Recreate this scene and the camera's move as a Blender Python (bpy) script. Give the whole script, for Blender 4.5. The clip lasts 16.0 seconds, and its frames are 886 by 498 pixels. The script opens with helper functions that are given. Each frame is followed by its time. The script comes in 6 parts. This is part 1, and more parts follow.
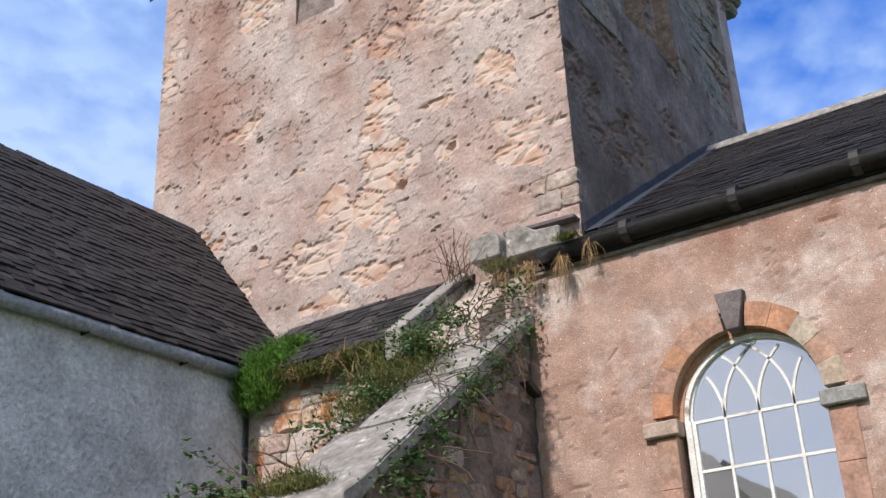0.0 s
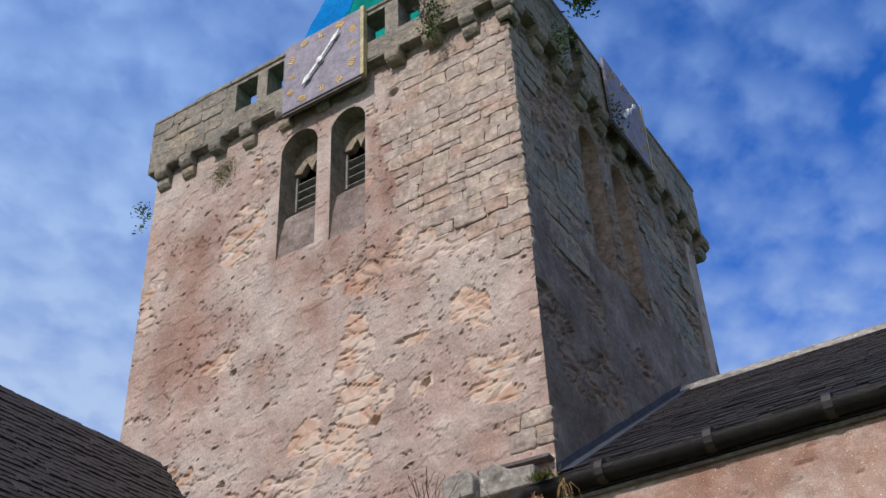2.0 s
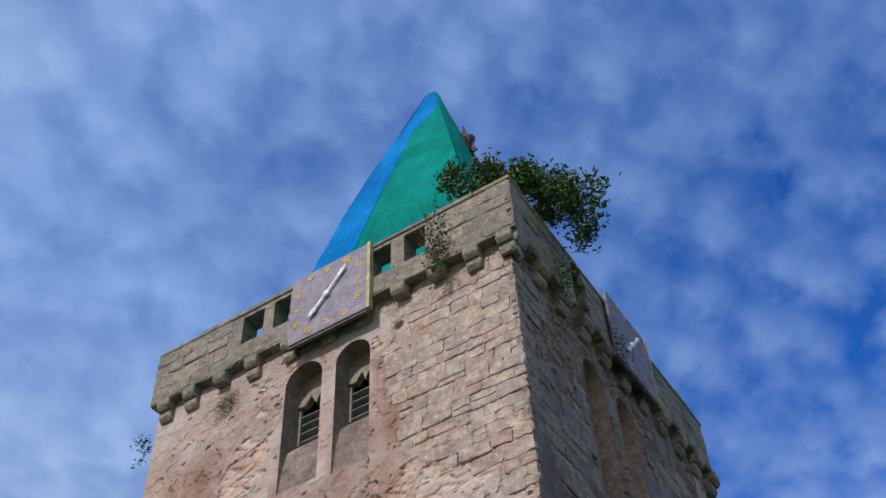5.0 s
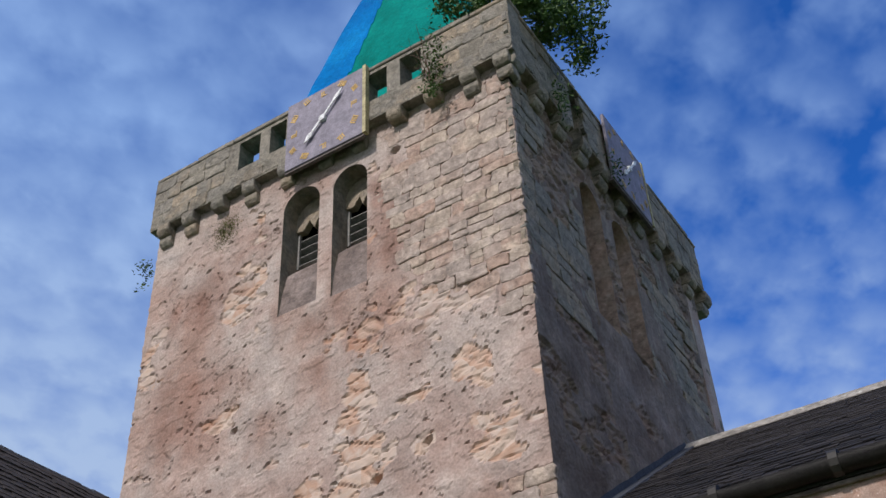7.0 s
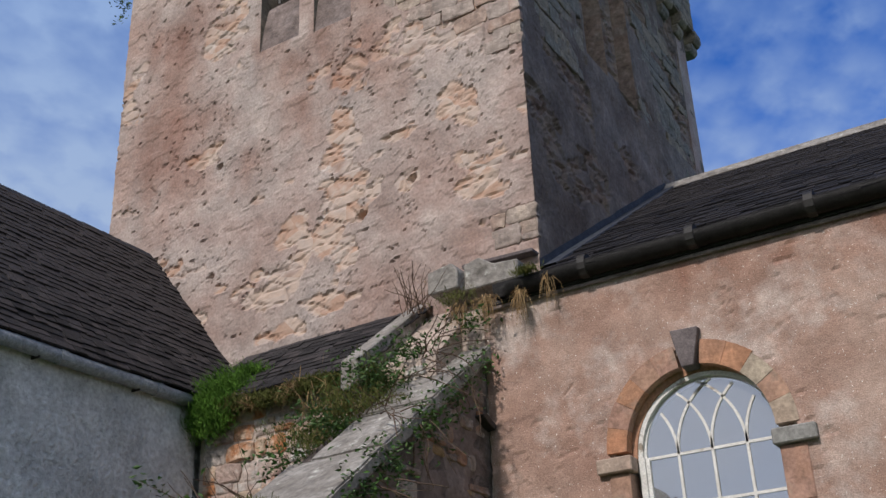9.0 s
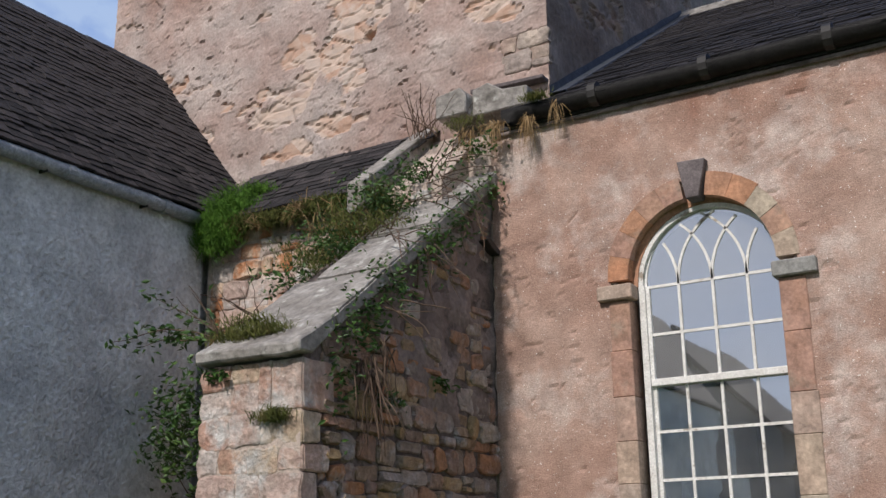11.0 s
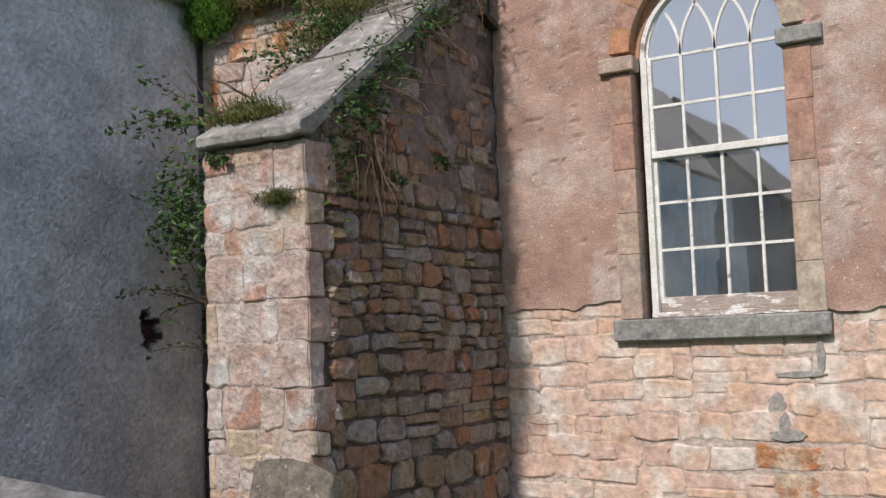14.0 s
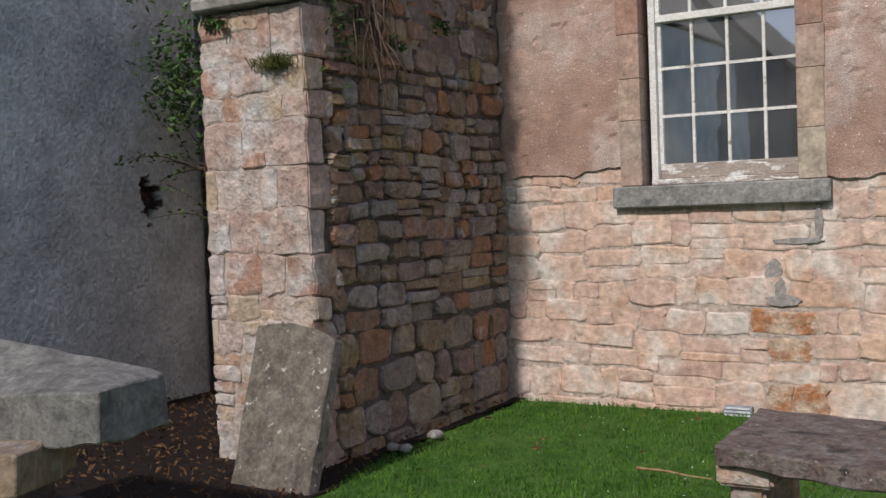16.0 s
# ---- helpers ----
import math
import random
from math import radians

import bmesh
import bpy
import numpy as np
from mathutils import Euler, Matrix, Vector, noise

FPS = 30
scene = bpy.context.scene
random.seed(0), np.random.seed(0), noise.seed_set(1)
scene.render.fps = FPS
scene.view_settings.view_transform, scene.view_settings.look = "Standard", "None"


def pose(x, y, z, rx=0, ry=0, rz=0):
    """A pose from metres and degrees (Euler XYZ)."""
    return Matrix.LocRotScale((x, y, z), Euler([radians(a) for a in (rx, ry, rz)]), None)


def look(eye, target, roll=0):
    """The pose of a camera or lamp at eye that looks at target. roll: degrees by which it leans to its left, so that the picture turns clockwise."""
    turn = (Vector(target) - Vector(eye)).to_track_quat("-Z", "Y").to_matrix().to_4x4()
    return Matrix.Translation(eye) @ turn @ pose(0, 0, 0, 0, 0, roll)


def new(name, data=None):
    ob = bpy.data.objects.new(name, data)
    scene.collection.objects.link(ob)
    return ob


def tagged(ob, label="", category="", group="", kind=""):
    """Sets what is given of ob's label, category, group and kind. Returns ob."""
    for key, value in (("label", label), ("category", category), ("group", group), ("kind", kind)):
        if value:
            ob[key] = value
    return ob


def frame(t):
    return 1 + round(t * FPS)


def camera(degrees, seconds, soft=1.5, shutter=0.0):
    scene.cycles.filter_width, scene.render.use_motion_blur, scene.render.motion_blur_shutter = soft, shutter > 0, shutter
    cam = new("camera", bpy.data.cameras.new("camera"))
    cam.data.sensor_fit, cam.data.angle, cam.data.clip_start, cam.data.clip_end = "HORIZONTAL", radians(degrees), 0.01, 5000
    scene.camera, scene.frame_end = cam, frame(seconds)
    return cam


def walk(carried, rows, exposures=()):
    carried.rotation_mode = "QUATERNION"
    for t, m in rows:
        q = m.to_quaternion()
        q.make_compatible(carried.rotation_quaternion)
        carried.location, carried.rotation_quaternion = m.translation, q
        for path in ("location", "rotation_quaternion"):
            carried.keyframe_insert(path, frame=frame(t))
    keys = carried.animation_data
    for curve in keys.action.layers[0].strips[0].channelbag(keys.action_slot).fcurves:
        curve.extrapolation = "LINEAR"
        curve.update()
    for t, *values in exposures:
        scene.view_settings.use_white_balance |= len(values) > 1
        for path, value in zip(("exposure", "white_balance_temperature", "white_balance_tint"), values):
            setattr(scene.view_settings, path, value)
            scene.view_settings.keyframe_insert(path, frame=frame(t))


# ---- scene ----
cam = camera(44.0, 16.0)
EYE = Vector((0.0, 0.0, 1.6))
TURN = [  # seconds, yaw, pitch, lean in degrees
    (0, 33.24, 23.77, -2.83),
    (0.5, 32.7, 26.66, -2.92),
    (1, 32.23, 30.42, -2.74),
    (1.5, 31.65, 33.6, -2.87),
    (2, 31.02, 35.97, -2.9),
    (2.5, 30.82, 39.19, -2.78),
    (3, 30.48, 41.78, -2.9),
    (3.5, 30.56, 44.55, -3.11),
    (3.7, 30.24, 45.33, -3.53),
    (4.2, 30.2, 47, -3.45),
    (4.75, 30.4, 48.1, -3.2),
    (5.3, 30.7, 48, -2.95),
    (5.8, 30.89, 46.66, -2.79),
    (6, 30.97, 45.74, -2.79),
    (6.5, 31.1, 42.37, -3.01),
    (7, 30.95, 38.94, -3.11),
    (7.5, 30.53, 35.95, -3.19),
    (8, 30.24, 33.29, -3.25),
    (8.5, 30.44, 29.02, -2.84),
    (9, 30.79, 25.32, -2.51),
    (9.5, 31.01, 22.89, -1.82),
    (10, 31.12, 19.95, -1.23),
    (10.2, 31.16, 19.27, -0.91),
    (12.3, 31.75, 10.15, -1.53),
    (12.5, 31.81, 9.34, -1.5),
    (13, 31.84, 7.93, -1.28),
    (13.5, 31.89, 6.26, -1.7),
    (14, 31.75, 4.65, -2.16),
    (14.5, 30.42, 2.72, -2.3),
    (15, 30.57, 0.55, -2.32),
    (15.5, 31.55, -1.27, -2.38),
    (16, 31.99, -2.29, -2.18),
]

def aim(yaw, pitch, lean):
    y, p = radians(yaw), radians(pitch)
    return look(EYE, EYE + Vector((-math.sin(y) * math.cos(p), math.cos(y) * math.cos(p), math.sin(p))), lean)


EXPOSURE = [(0, 0.30), (1.0, 0.03), (2.0, -0.06), (3.0, -0.16), (6.0, -0.18), (7.5, -0.2), (8.5, -0.36), (9.0, -0.34), (9.5, -0.28), (10.2, -0.27), (12.3, 0.10), (13.5, 0.08), (14.8, -0.11), (16.0, -0.26)]
walk(cam, [(t, aim(y, p, r)) for t, y, p, r in TURN], EXPOSURE)

# ---- light ----
SUN_YAW, SUN_UP = radians(-1.8), radians(40.0)   # sun stands behind the camera, a little to the left
SUN_FROM = Vector((math.sin(SUN_YAW) * math.cos(SUN_UP), -math.cos(SUN_YAW) * math.cos(SUN_UP), math.sin(SUN_UP)))
sun = new("sun", bpy.data.lights.new("sun", "SUN"))
sun.data.energy, sun.data.angle, sun.data.color = 3.8, radians(2.6), (1.0, 0.94, 0.89)
sun.matrix_world = look(SUN_FROM * 50, (0, 0, 0))

world = bpy.data.worlds.new("sky")
scene.world = world
world.use_nodes = True
WN, WL = world.node_tree.nodes, world.node_tree.links
WN.clear()


def wnode(kind, **props):
    n = WN.new(kind)
    for k, v in props.items():
        n.inputs[k].default_value = v
    return n


sky = WN.new("ShaderNodeTexSky")
sky.sky_type, sky.sun_disc = "NISHITA", False
sky.sun_elevation, sky.sun_rotation = SUN_UP, math.pi + SUN_YAW
sky.air_density, sky.dust_density, sky.ozone_density = 1.0, 0.0, 5.0
coord = WN.new("ShaderNodeTexCoord")
# clouds lie on a flat sheet: the way divided by its height
sep = WN.new("ShaderNodeSeparateXYZ")
WL.new(coord.outputs["Generated"], sep.inputs[0])
zz = WN.new("ShaderNodeMath"); zz.operation = "MAXIMUM"; zz.inputs[1].default_value = 0.0
WL.new(sep.outputs["Z"], zz.inputs[0])
zz2 = WN.new("ShaderNodeMath"); zz2.operation = "ADD"; zz2.inputs[1].default_value = 0.25
WL.new(zz.outputs[0], zz2.inputs[0])
div = []
for axis in "XY":
    d = WN.new("ShaderNodeMath"); d.operation = "DIVIDE"
    WL.new(sep.outputs[axis], d.inputs[0]); WL.new(zz2.outputs[0], d.inputs[1])
    div.append(d)
comb = WN.new("ShaderNodeCombineXYZ")
WL.new(div[0].outputs[0], comb.inputs[0]); WL.new(div[1].outputs[0], comb.inputs[1])
big = wnode("ShaderNodeTexNoise", Scale=3.2, Detail=2.0, Roughness=0.5)
# small puffs in ranks, drawn out along the ranks
ranks = wnode("ShaderNodeMapping", Rotation=(0, 0, radians(38)), Scale=(1.0, 0.85, 1.0))
fine = wnode("ShaderNodeTexNoise", Scale=25.0, Detail=3.5, Roughness=0.5, Distortion=0.12)
cells = WN.new("ShaderNodeTexVoronoi")
cells.feature = "SMOOTH_F1"
cells.inputs["Scale"].default_value, cells.inputs["Smoothness"].default_value = 21.0, 0.7
WL.new(comb.outputs[0], big.inputs["Vector"]); WL.new(comb.outputs[0], ranks.inputs[0])
warp = WN.new("ShaderNodeVectorMath"); warp.operation = "MULTIPLY_ADD"; warp.inputs[1].default_value = (0.05, 0.05, 0.0)
WL.new(fine.outputs["Color"], warp.inputs[0]); WL.new(ranks.outputs[0], warp.inputs[2])
WL.new(ranks.outputs[0], fine.inputs["Vector"]); WL.new(warp.outputs[0], cells.inputs["Vector"])
puffs = WN.new("ShaderNodeMath"); puffs.operation = "MULTIPLY_ADD"; puffs.inputs[1].default_value = -0.62; puffs.inputs[2].default_value = 0.80
WL.new(cells.outputs["Distance"], puffs.inputs[0])
small = WN.new("ShaderNodeMix"); small.data_type = "FLOAT"; small.inputs[0].default_value = 0.55
WL.new(fine.outputs["Fac"], small.inputs[2]); WL.new(puffs.outputs[0], small.inputs[3])
mixn = WN.new("ShaderNodeMix"); mixn.data_type = "FLOAT"; mixn.inputs[0].default_value = 0.72
WL.new(big.outputs["Fac"], mixn.inputs[2]); WL.new(small.outputs[0], mixn.inputs[3])
# thicker towards the west; unseen south and east clouds added for reflections and fill
side0 = WN.new("ShaderNodeMath"); side0.operation = "MULTIPLY_ADD"; side0.inputs[1].default_value = -0.27
WL.new(sep.outputs["Y"], side0.inputs[0])
east = WN.new("ShaderNodeMath"); east.operation = "MAXIMUM"; east.inputs[1].default_value = 0.0
WL.new(sep.outputs["X"], east.inputs[0])
east2 = WN.new("ShaderNodeMath"); east2.operation = "MULTIPLY_ADD"; east2.inputs[1].default_value = 0.14; east2.inputs[2].default_value = 0.08
WL.new(east.outputs[0], east2.inputs[0]); WL.new(east2.outputs[0], side0.inputs[2])
side = WN.new("ShaderNodeMath"); side.operation = "MULTIPLY_ADD"; side.inputs[1].default_value = -0.23
WL.new(sep.outputs["X"], side.inputs[0]); WL.new(side0.outputs[0], side.inputs[2])
cov = WN.new("ShaderNodeMath"); cov.operation = "ADD"
# and towards the horizon
low = WN.new("ShaderNodeMapRange"); low.inputs["From Min"].default_value = 0.62; low.inputs["From Max"].default_value = 0.2
low.inputs["To Min"].default_value, low.inputs["To Max"].default_value = 0.0, 0.34
WL.new(sep.outputs["Z"], low.inputs["Value"])
cov0 = WN.new("ShaderNodeMath"); cov0.operation = "ADD"
WL.new(mixn.outputs[0], cov0.inputs[0]); WL.new(low.outputs[0], cov0.inputs[1])
WL.new(cov0.outputs[0], cov.inputs[0]); WL.new(side.outputs[0], cov.inputs[1])
ramp = WN.new("ShaderNodeValToRGB")
ramp.color_ramp.elements[0].position, ramp.color_ramp.elements[0].color = 0.29, (0, 0, 0, 1)
ramp.color_ramp.elements[1].position, ramp.color_ramp.elements[1].color = 0.76, (0.88, 0.88, 0.88, 1)
WL.new(cov.outputs[0], ramp.inputs[0])
mixc = WN.new("ShaderNodeMix"); mixc.data_type = "RGBA"
# clouds on the sun's side of the sky are whiter
tone = WN.new("ShaderNodeMapRange"); tone.inputs["From Min"].default_value = 0.3; tone.inputs["From Max"].default_value = -0.5
WL.new(sep.outputs["Y"], tone.inputs["Value"])
puff = WN.new("ShaderNodeMix"); puff.data_type = "RGBA"
pale = WN.new("ShaderNodeMix"); pale.data_type = "RGBA"   # paler low down
pale.inputs[6].default_value, pale.inputs[7].default_value = (3.8, 6.0, 10.6, 1), (5.9, 7.5, 10.2, 1)
lowtone = WN.new("ShaderNodeMapRange"); lowtone.inputs["From Min"].default_value = 0.70; lowtone.inputs["From Max"].default_value = 0.42
WL.new(sep.outputs["Z"], lowtone.inputs["Value"]); WL.new(lowtone.outputs[0], pale.inputs[0])
puff.inputs[7].default_value = (8.2, 8.5, 8.9, 1)
WL.new(pale.outputs[2], puff.inputs[6])
WL.new(tone.outputs[0], puff.inputs[0]); WL.new(puff.outputs[2], mixc.inputs[7])
deep = WN.new("ShaderNodeMix"); deep.data_type = "RGBA"; deep.blend_type = "MULTIPLY"; deep.inputs[0].default_value = 1.0
deep.inputs[7].default_value = (0.33, 1.08, 2.2, 1)
WL.new(sky.outputs[0], deep.inputs[6])
WL.new(ramp.outputs[0], mixc.inputs[0]); WL.new(deep.outputs[2], mixc.inputs[6])
back = wnode("ShaderNodeBackground", Strength=0.088)
wout = WN.new("ShaderNodeOutputWorld")
WL.new(mixc.outputs[2], back.inputs["Color"]); WL.new(back.outputs[0], wout.inputs[0])


# ---- materials ----
def material(name, colours, rough=0.9, scale=6.0, bump=0.3, grit=60.0, gritbump=0.2, metal=0.0, pick=None,
             stain=None, stain_scale=1.0, stain_at=(0.52, 0.7), detail=6.0, spread=(0.3, 0.7), stretch=(1, 1, 1), dist=0.02, speck=(0.76, 1.22), mottle=(0.70, 1.22), fleck=None):
    """colours: a ramp over noise; pick: how strongly each object takes its own place on the ramp; stain: a colour in large blotches."""
    m = bpy.data.materials.new(name)
    m.use_nodes = True
    N, K = m.node_tree.nodes, m.node_tree.links
    b = N["Principled BSDF"]
    b.inputs["Roughness"].default_value, b.inputs["Metallic"].default_value = rough, metal
    b.inputs["Specular IOR Level"].default_value = 0.3
    tc = N.new("ShaderNodeTexCoord")
    mp = N.new("ShaderNodeMapping"); mp.inputs["Scale"].default_value = stretch
    K.new(tc.outputs["Object"], mp.inputs[0])
    n1 = N.new("ShaderNodeTexNoise"); n1.inputs["Scale"].default_value = scale; n1.inputs["Detail"].default_value = detail; n1.inputs["Roughness"].default_value = 0.6
    K.new(mp.outputs[0], n1.inputs["Vector"])
    fac = n1.outputs["Fac"]
    if pick is not None:
        oi = N.new("ShaderNodeObjectInfo")
        mx = N.new("ShaderNodeMix"); mx.data_type = "FLOAT"; mx.inputs[0].default_value = pick
        K.new(fac, mx.inputs[2]); K.new(oi.outputs["Random"], mx.inputs[3])
        fac = mx.outputs[0]
        spread = (spread[0] * (1 - pick), 1 - (1 - spread[1]) * (1 - pick))
    r = N.new("ShaderNodeValToRGB")
    el = r.color_ramp.elements
    while len(el) < len(colours):
        el.new(0.5)
    for i, c in enumerate(colours):
        el[i].position = spread[0] + (spread[1] - spread[0]) * i / max(1, len(colours) - 1)
        el[i].color = (*c, 1)
    K.new(fac, r.inputs[0])
    out = r.outputs[0]
    if stain:
        n2 = N.new("ShaderNodeTexNoise"); n2.inputs["Scale"].default_value = stain_scale; n2.inputs["Detail"].default_value = 8; n2.inputs["Roughness"].default_value = 0.65
        K.new(mp.outputs[0], n2.inputs["Vector"])
        r2 = N.new("ShaderNodeValToRGB")
        r2.color_ramp.elements[0].position, r2.color_ramp.elements[1].position = stain_at
        K.new(n2.outputs["Fac"], r2.inputs[0])
        mc = N.new("ShaderNodeMix"); mc.data_type = "RGBA"; mc.inputs[7].default_value = (*stain, 1)
        K.new(r2.outputs[0], mc.inputs[0]); K.new(out, mc.inputs[6])
        out = mc.outputs[2]
    if fleck:
        n5 = N.new("ShaderNodeTexNoise"); n5.inputs["Scale"].default_value = 55; n5.inputs["Detail"].default_value = 2
        K.new(tc.outputs["Object"], n5.inputs["Vector"])
        r5 = N.new("ShaderNodeValToRGB")
        r5.color_ramp.elements[0].position, r5.color_ramp.elements[1].position = 0.70, 0.73
        K.new(n5.outputs["Fac"], r5.inputs[0])
        m5 = N.new("ShaderNodeMix"); m5.data_type = "RGBA"; m5.inputs[7].default_value = (*fleck, 1)
        K.new(r5.outputs[0], m5.inputs[0]); K.new(out, m5.inputs[6])
        out = m5.outputs[2]
    # weathering at hand size
    n4 = N.new("ShaderNodeTexNoise"); n4.inputs["Scale"].default_value = scale * 2.7; n4.inputs["Detail"].default_value = 12; n4.inputs["Roughness"].default_value = 0.7
    K.new(mp.outputs[0], n4.inputs["Vector"])
    r4 = N.new("ShaderNodeMapRange"); r4.inputs["From Min"].default_value = 0.35; r4.inputs["From Max"].default_value = 0.65
    r4.inputs["To Min"].default_value, r4.inputs["To Max"].default_value = mottle
    K.new(n4.outputs["Fac"], r4.inputs["Value"])
    v4 = N.new("ShaderNodeVectorMath"); v4.operation = "SCALE"
    K.new(out, v4.inputs[0]); K.new(r4.outputs[0], v4.inputs["Scale"])
    out = v4.outputs[0]
    # fine speckle on everything
    n3 = N.new("ShaderNodeTexNoise"); n3.inputs["Scale"].default_value = grit; n3.inputs["Detail"].default_value = 4
    K.new(tc.outputs["Object"], n3.inputs["Vector"])
    r3 = N.new("ShaderNodeMapRange"); r3.inputs["From Min"].default_value = 0.25; r3.inputs["From Max"].default_value = 0.75
    r3.inputs["To Min"].default_value, r3.inputs["To Max"].default_value = speck
    K.new(n3.outputs["Fac"], r3.inputs["Value"])
    vm = N.new("ShaderNodeVectorMath"); vm.operation = "SCALE"
    K.new(out, vm.inputs[0]); K.new(r3.outputs[0], vm.inputs["Scale"])
    K.new(vm.outputs[0], b.inputs["Base Color"])
    b1 = N.new("ShaderNodeBump"); b1.inputs["Strength"].default_value = bump; b1.inputs["Distance"].default_value = dist
    hs = N.new("ShaderNodeMath"); hs.operation = "ADD"
    K.new(n1.outputs["Fac"], hs.inputs[0]); K.new(n4.outputs["Fac"], hs.inputs[1])
    K.new(hs.outputs[0], b1.inputs["Height"])
    b2 = N.new("ShaderNodeBump"); b2.inputs["Strength"].default_value = gritbump; b2.inputs["Distance"].default_value = dist * 0.4
    K.new(n3.outputs["Fac"], b2.inputs["Height"]); K.new(b1.outputs[0], b2.inputs["Normal"])
    K.new(b2.outputs[0], b.inputs["Normal"])
    return m


M_NAVE = material("pink_harling", [(0.278, 0.164, 0.125), (0.370, 0.238, 0.187), (0.432, 0.309, 0.254)], scale=1.3, bump=0.4, grit=110, gritbump=0.9, fleck=(0.66, 0.61, 0.57), mottle=(0.80, 1.18),
                  stain=(0.50, 0.405, 0.36), stain_scale=1.6, stain_at=(0.5, 0.66), detail=10, speck=(0.7, 1.3))
M_GREY = material("grey_harling", [(0.437, 0.446, 0.451), (0.560, 0.570, 0.570), (0.636, 0.646, 0.646)], scale=1.5, bump=0.3, grit=26, gritbump=1.0,
                  stain=(0.43, 0.42, 0.39), stain_scale=0.9, stain_at=(0.52, 0.85), detail=10, speck=(0.7, 1.25), dist=0.07, mottle=(0.82, 1.12))
M_TOWER = material("tower_render", [(0.297, 0.197, 0.164), (0.360, 0.271, 0.238), (0.410, 0.336, 0.302), (0.351, 0.301, 0.281)], scale=1.0, bump=0.5, grit=34, gritbump=0.5, mottle=(0.80, 1.16),
                   stain=(0.345, 0.23, 0.19), stain_scale=0.8, stain_at=(0.53, 0.72), detail=14, dist=0.02)
M_TSTONE = material("tower_stone", [(0.340, 0.243, 0.200), (0.414, 0.333, 0.289), (0.368, 0.302, 0.267), (0.451, 0.365, 0.298), (0.386, 0.266, 0.214), (0.432, 0.378, 0.338)], mottle=(0.62, 1.25), scale=3.5, bump=1.0, grit=18, gritbump=0.8,
                    pick=0.6, stain=(0.30, 0.235, 0.20), stain_scale=1.6, stain_at=(0.48, 0.7), dist=0.025, detail=12)
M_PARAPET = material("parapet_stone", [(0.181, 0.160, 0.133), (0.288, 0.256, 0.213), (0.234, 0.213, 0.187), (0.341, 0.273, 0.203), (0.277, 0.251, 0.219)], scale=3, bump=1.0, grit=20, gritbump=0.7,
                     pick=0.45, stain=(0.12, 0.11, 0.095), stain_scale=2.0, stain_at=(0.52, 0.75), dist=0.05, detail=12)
M_NSTONE = material("pale_sandstone", [(0.549, 0.348, 0.262), (0.627, 0.446, 0.354), (0.500, 0.329, 0.271), (0.657, 0.479, 0.373), (0.559, 0.381, 0.308), (0.637, 0.446, 0.331), (0.519, 0.305, 0.212)], mottle=(0.80, 1.14), scale=3.5, bump=1.0, grit=22, gritbump=0.7,
                    pick=0.72, stain=(0.66, 0.57, 0.50), stain_scale=2.4, stain_at=(0.48, 0.60), dist=0.02, detail=12)
# rubble colours deepened to hold the shade of the buttress side
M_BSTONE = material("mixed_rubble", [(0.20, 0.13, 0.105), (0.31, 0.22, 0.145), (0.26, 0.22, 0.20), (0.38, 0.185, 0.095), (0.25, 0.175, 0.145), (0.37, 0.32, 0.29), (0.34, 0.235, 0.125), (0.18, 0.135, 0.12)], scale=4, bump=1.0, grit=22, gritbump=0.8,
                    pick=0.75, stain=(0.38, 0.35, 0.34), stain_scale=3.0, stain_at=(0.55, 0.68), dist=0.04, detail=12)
M_BFRONT = material("buttress_sandstone", [(0.465, 0.300, 0.227), (0.541, 0.446, 0.392), (0.475, 0.337, 0.285), (0.532, 0.419, 0.307), (0.427, 0.241, 0.174), (0.560, 0.487, 0.441), (0.475, 0.364, 0.311)], scale=4, bump=1.0, grit=22, gritbump=0.7,
                    pick=0.65, stain=(0.60, 0.57, 0.54), stain_scale=2.8, stain_at=(0.5, 0.62), dist=0.04, detail=12)
M_MORTAR = material("lime_mortar", [(0.42, 0.325, 0.27), (0.55, 0.45, 0.385), (0.48, 0.38, 0.32)], mottle=(0.85, 1.1), scale=7, bump=0.9, grit=30, gritbump=0.8, dist=0.03)
# mortar darkened for the buttress's shaded side
M_DMORTAR = material("dark_mortar", [(0.084, 0.065, 0.059), (0.135, 0.107, 0.098), (0.174, 0.143, 0.135)], scale=4, bump=0.9, grit=30, gritbump=0.8, dist=0.04)
M_COPING = material("lichened_coping", [(0.175, 0.156, 0.138), (0.276, 0.253, 0.230), (0.350, 0.327, 0.304)], scale=4, bump=1.0, grit=24, gritbump=0.9, mottle=(0.7, 1.25), dist=0.02,
                    stain=(0.46, 0.45, 0.41), stain_scale=7, stain_at=(0.58, 0.66), detail=12)
M_QUOIN = material("dressed_sandstone", [(0.40, 0.28, 0.215), (0.42, 0.345, 0.265), (0.38, 0.32, 0.26), (0.42, 0.275, 0.215), (0.36, 0.325, 0.275)], scale=3, bump=0.4, grit=40, gritbump=0.4, pick=0.75, detail=10,
                   stain=(0.24, 0.17, 0.14), stain_scale=4, stain_at=(0.58, 0.75))
M_ARCH = material("orange_sandstone", [(0.42, 0.175, 0.09), (0.43, 0.225, 0.135), (0.36, 0.215, 0.165), (0.42, 0.26, 0.17)], scale=3, bump=0.4, grit=40, gritbump=0.4, pick=0.55, detail=10,
                  stain=(0.30, 0.235, 0.185), stain_scale=4, stain_at=(0.55, 0.72))
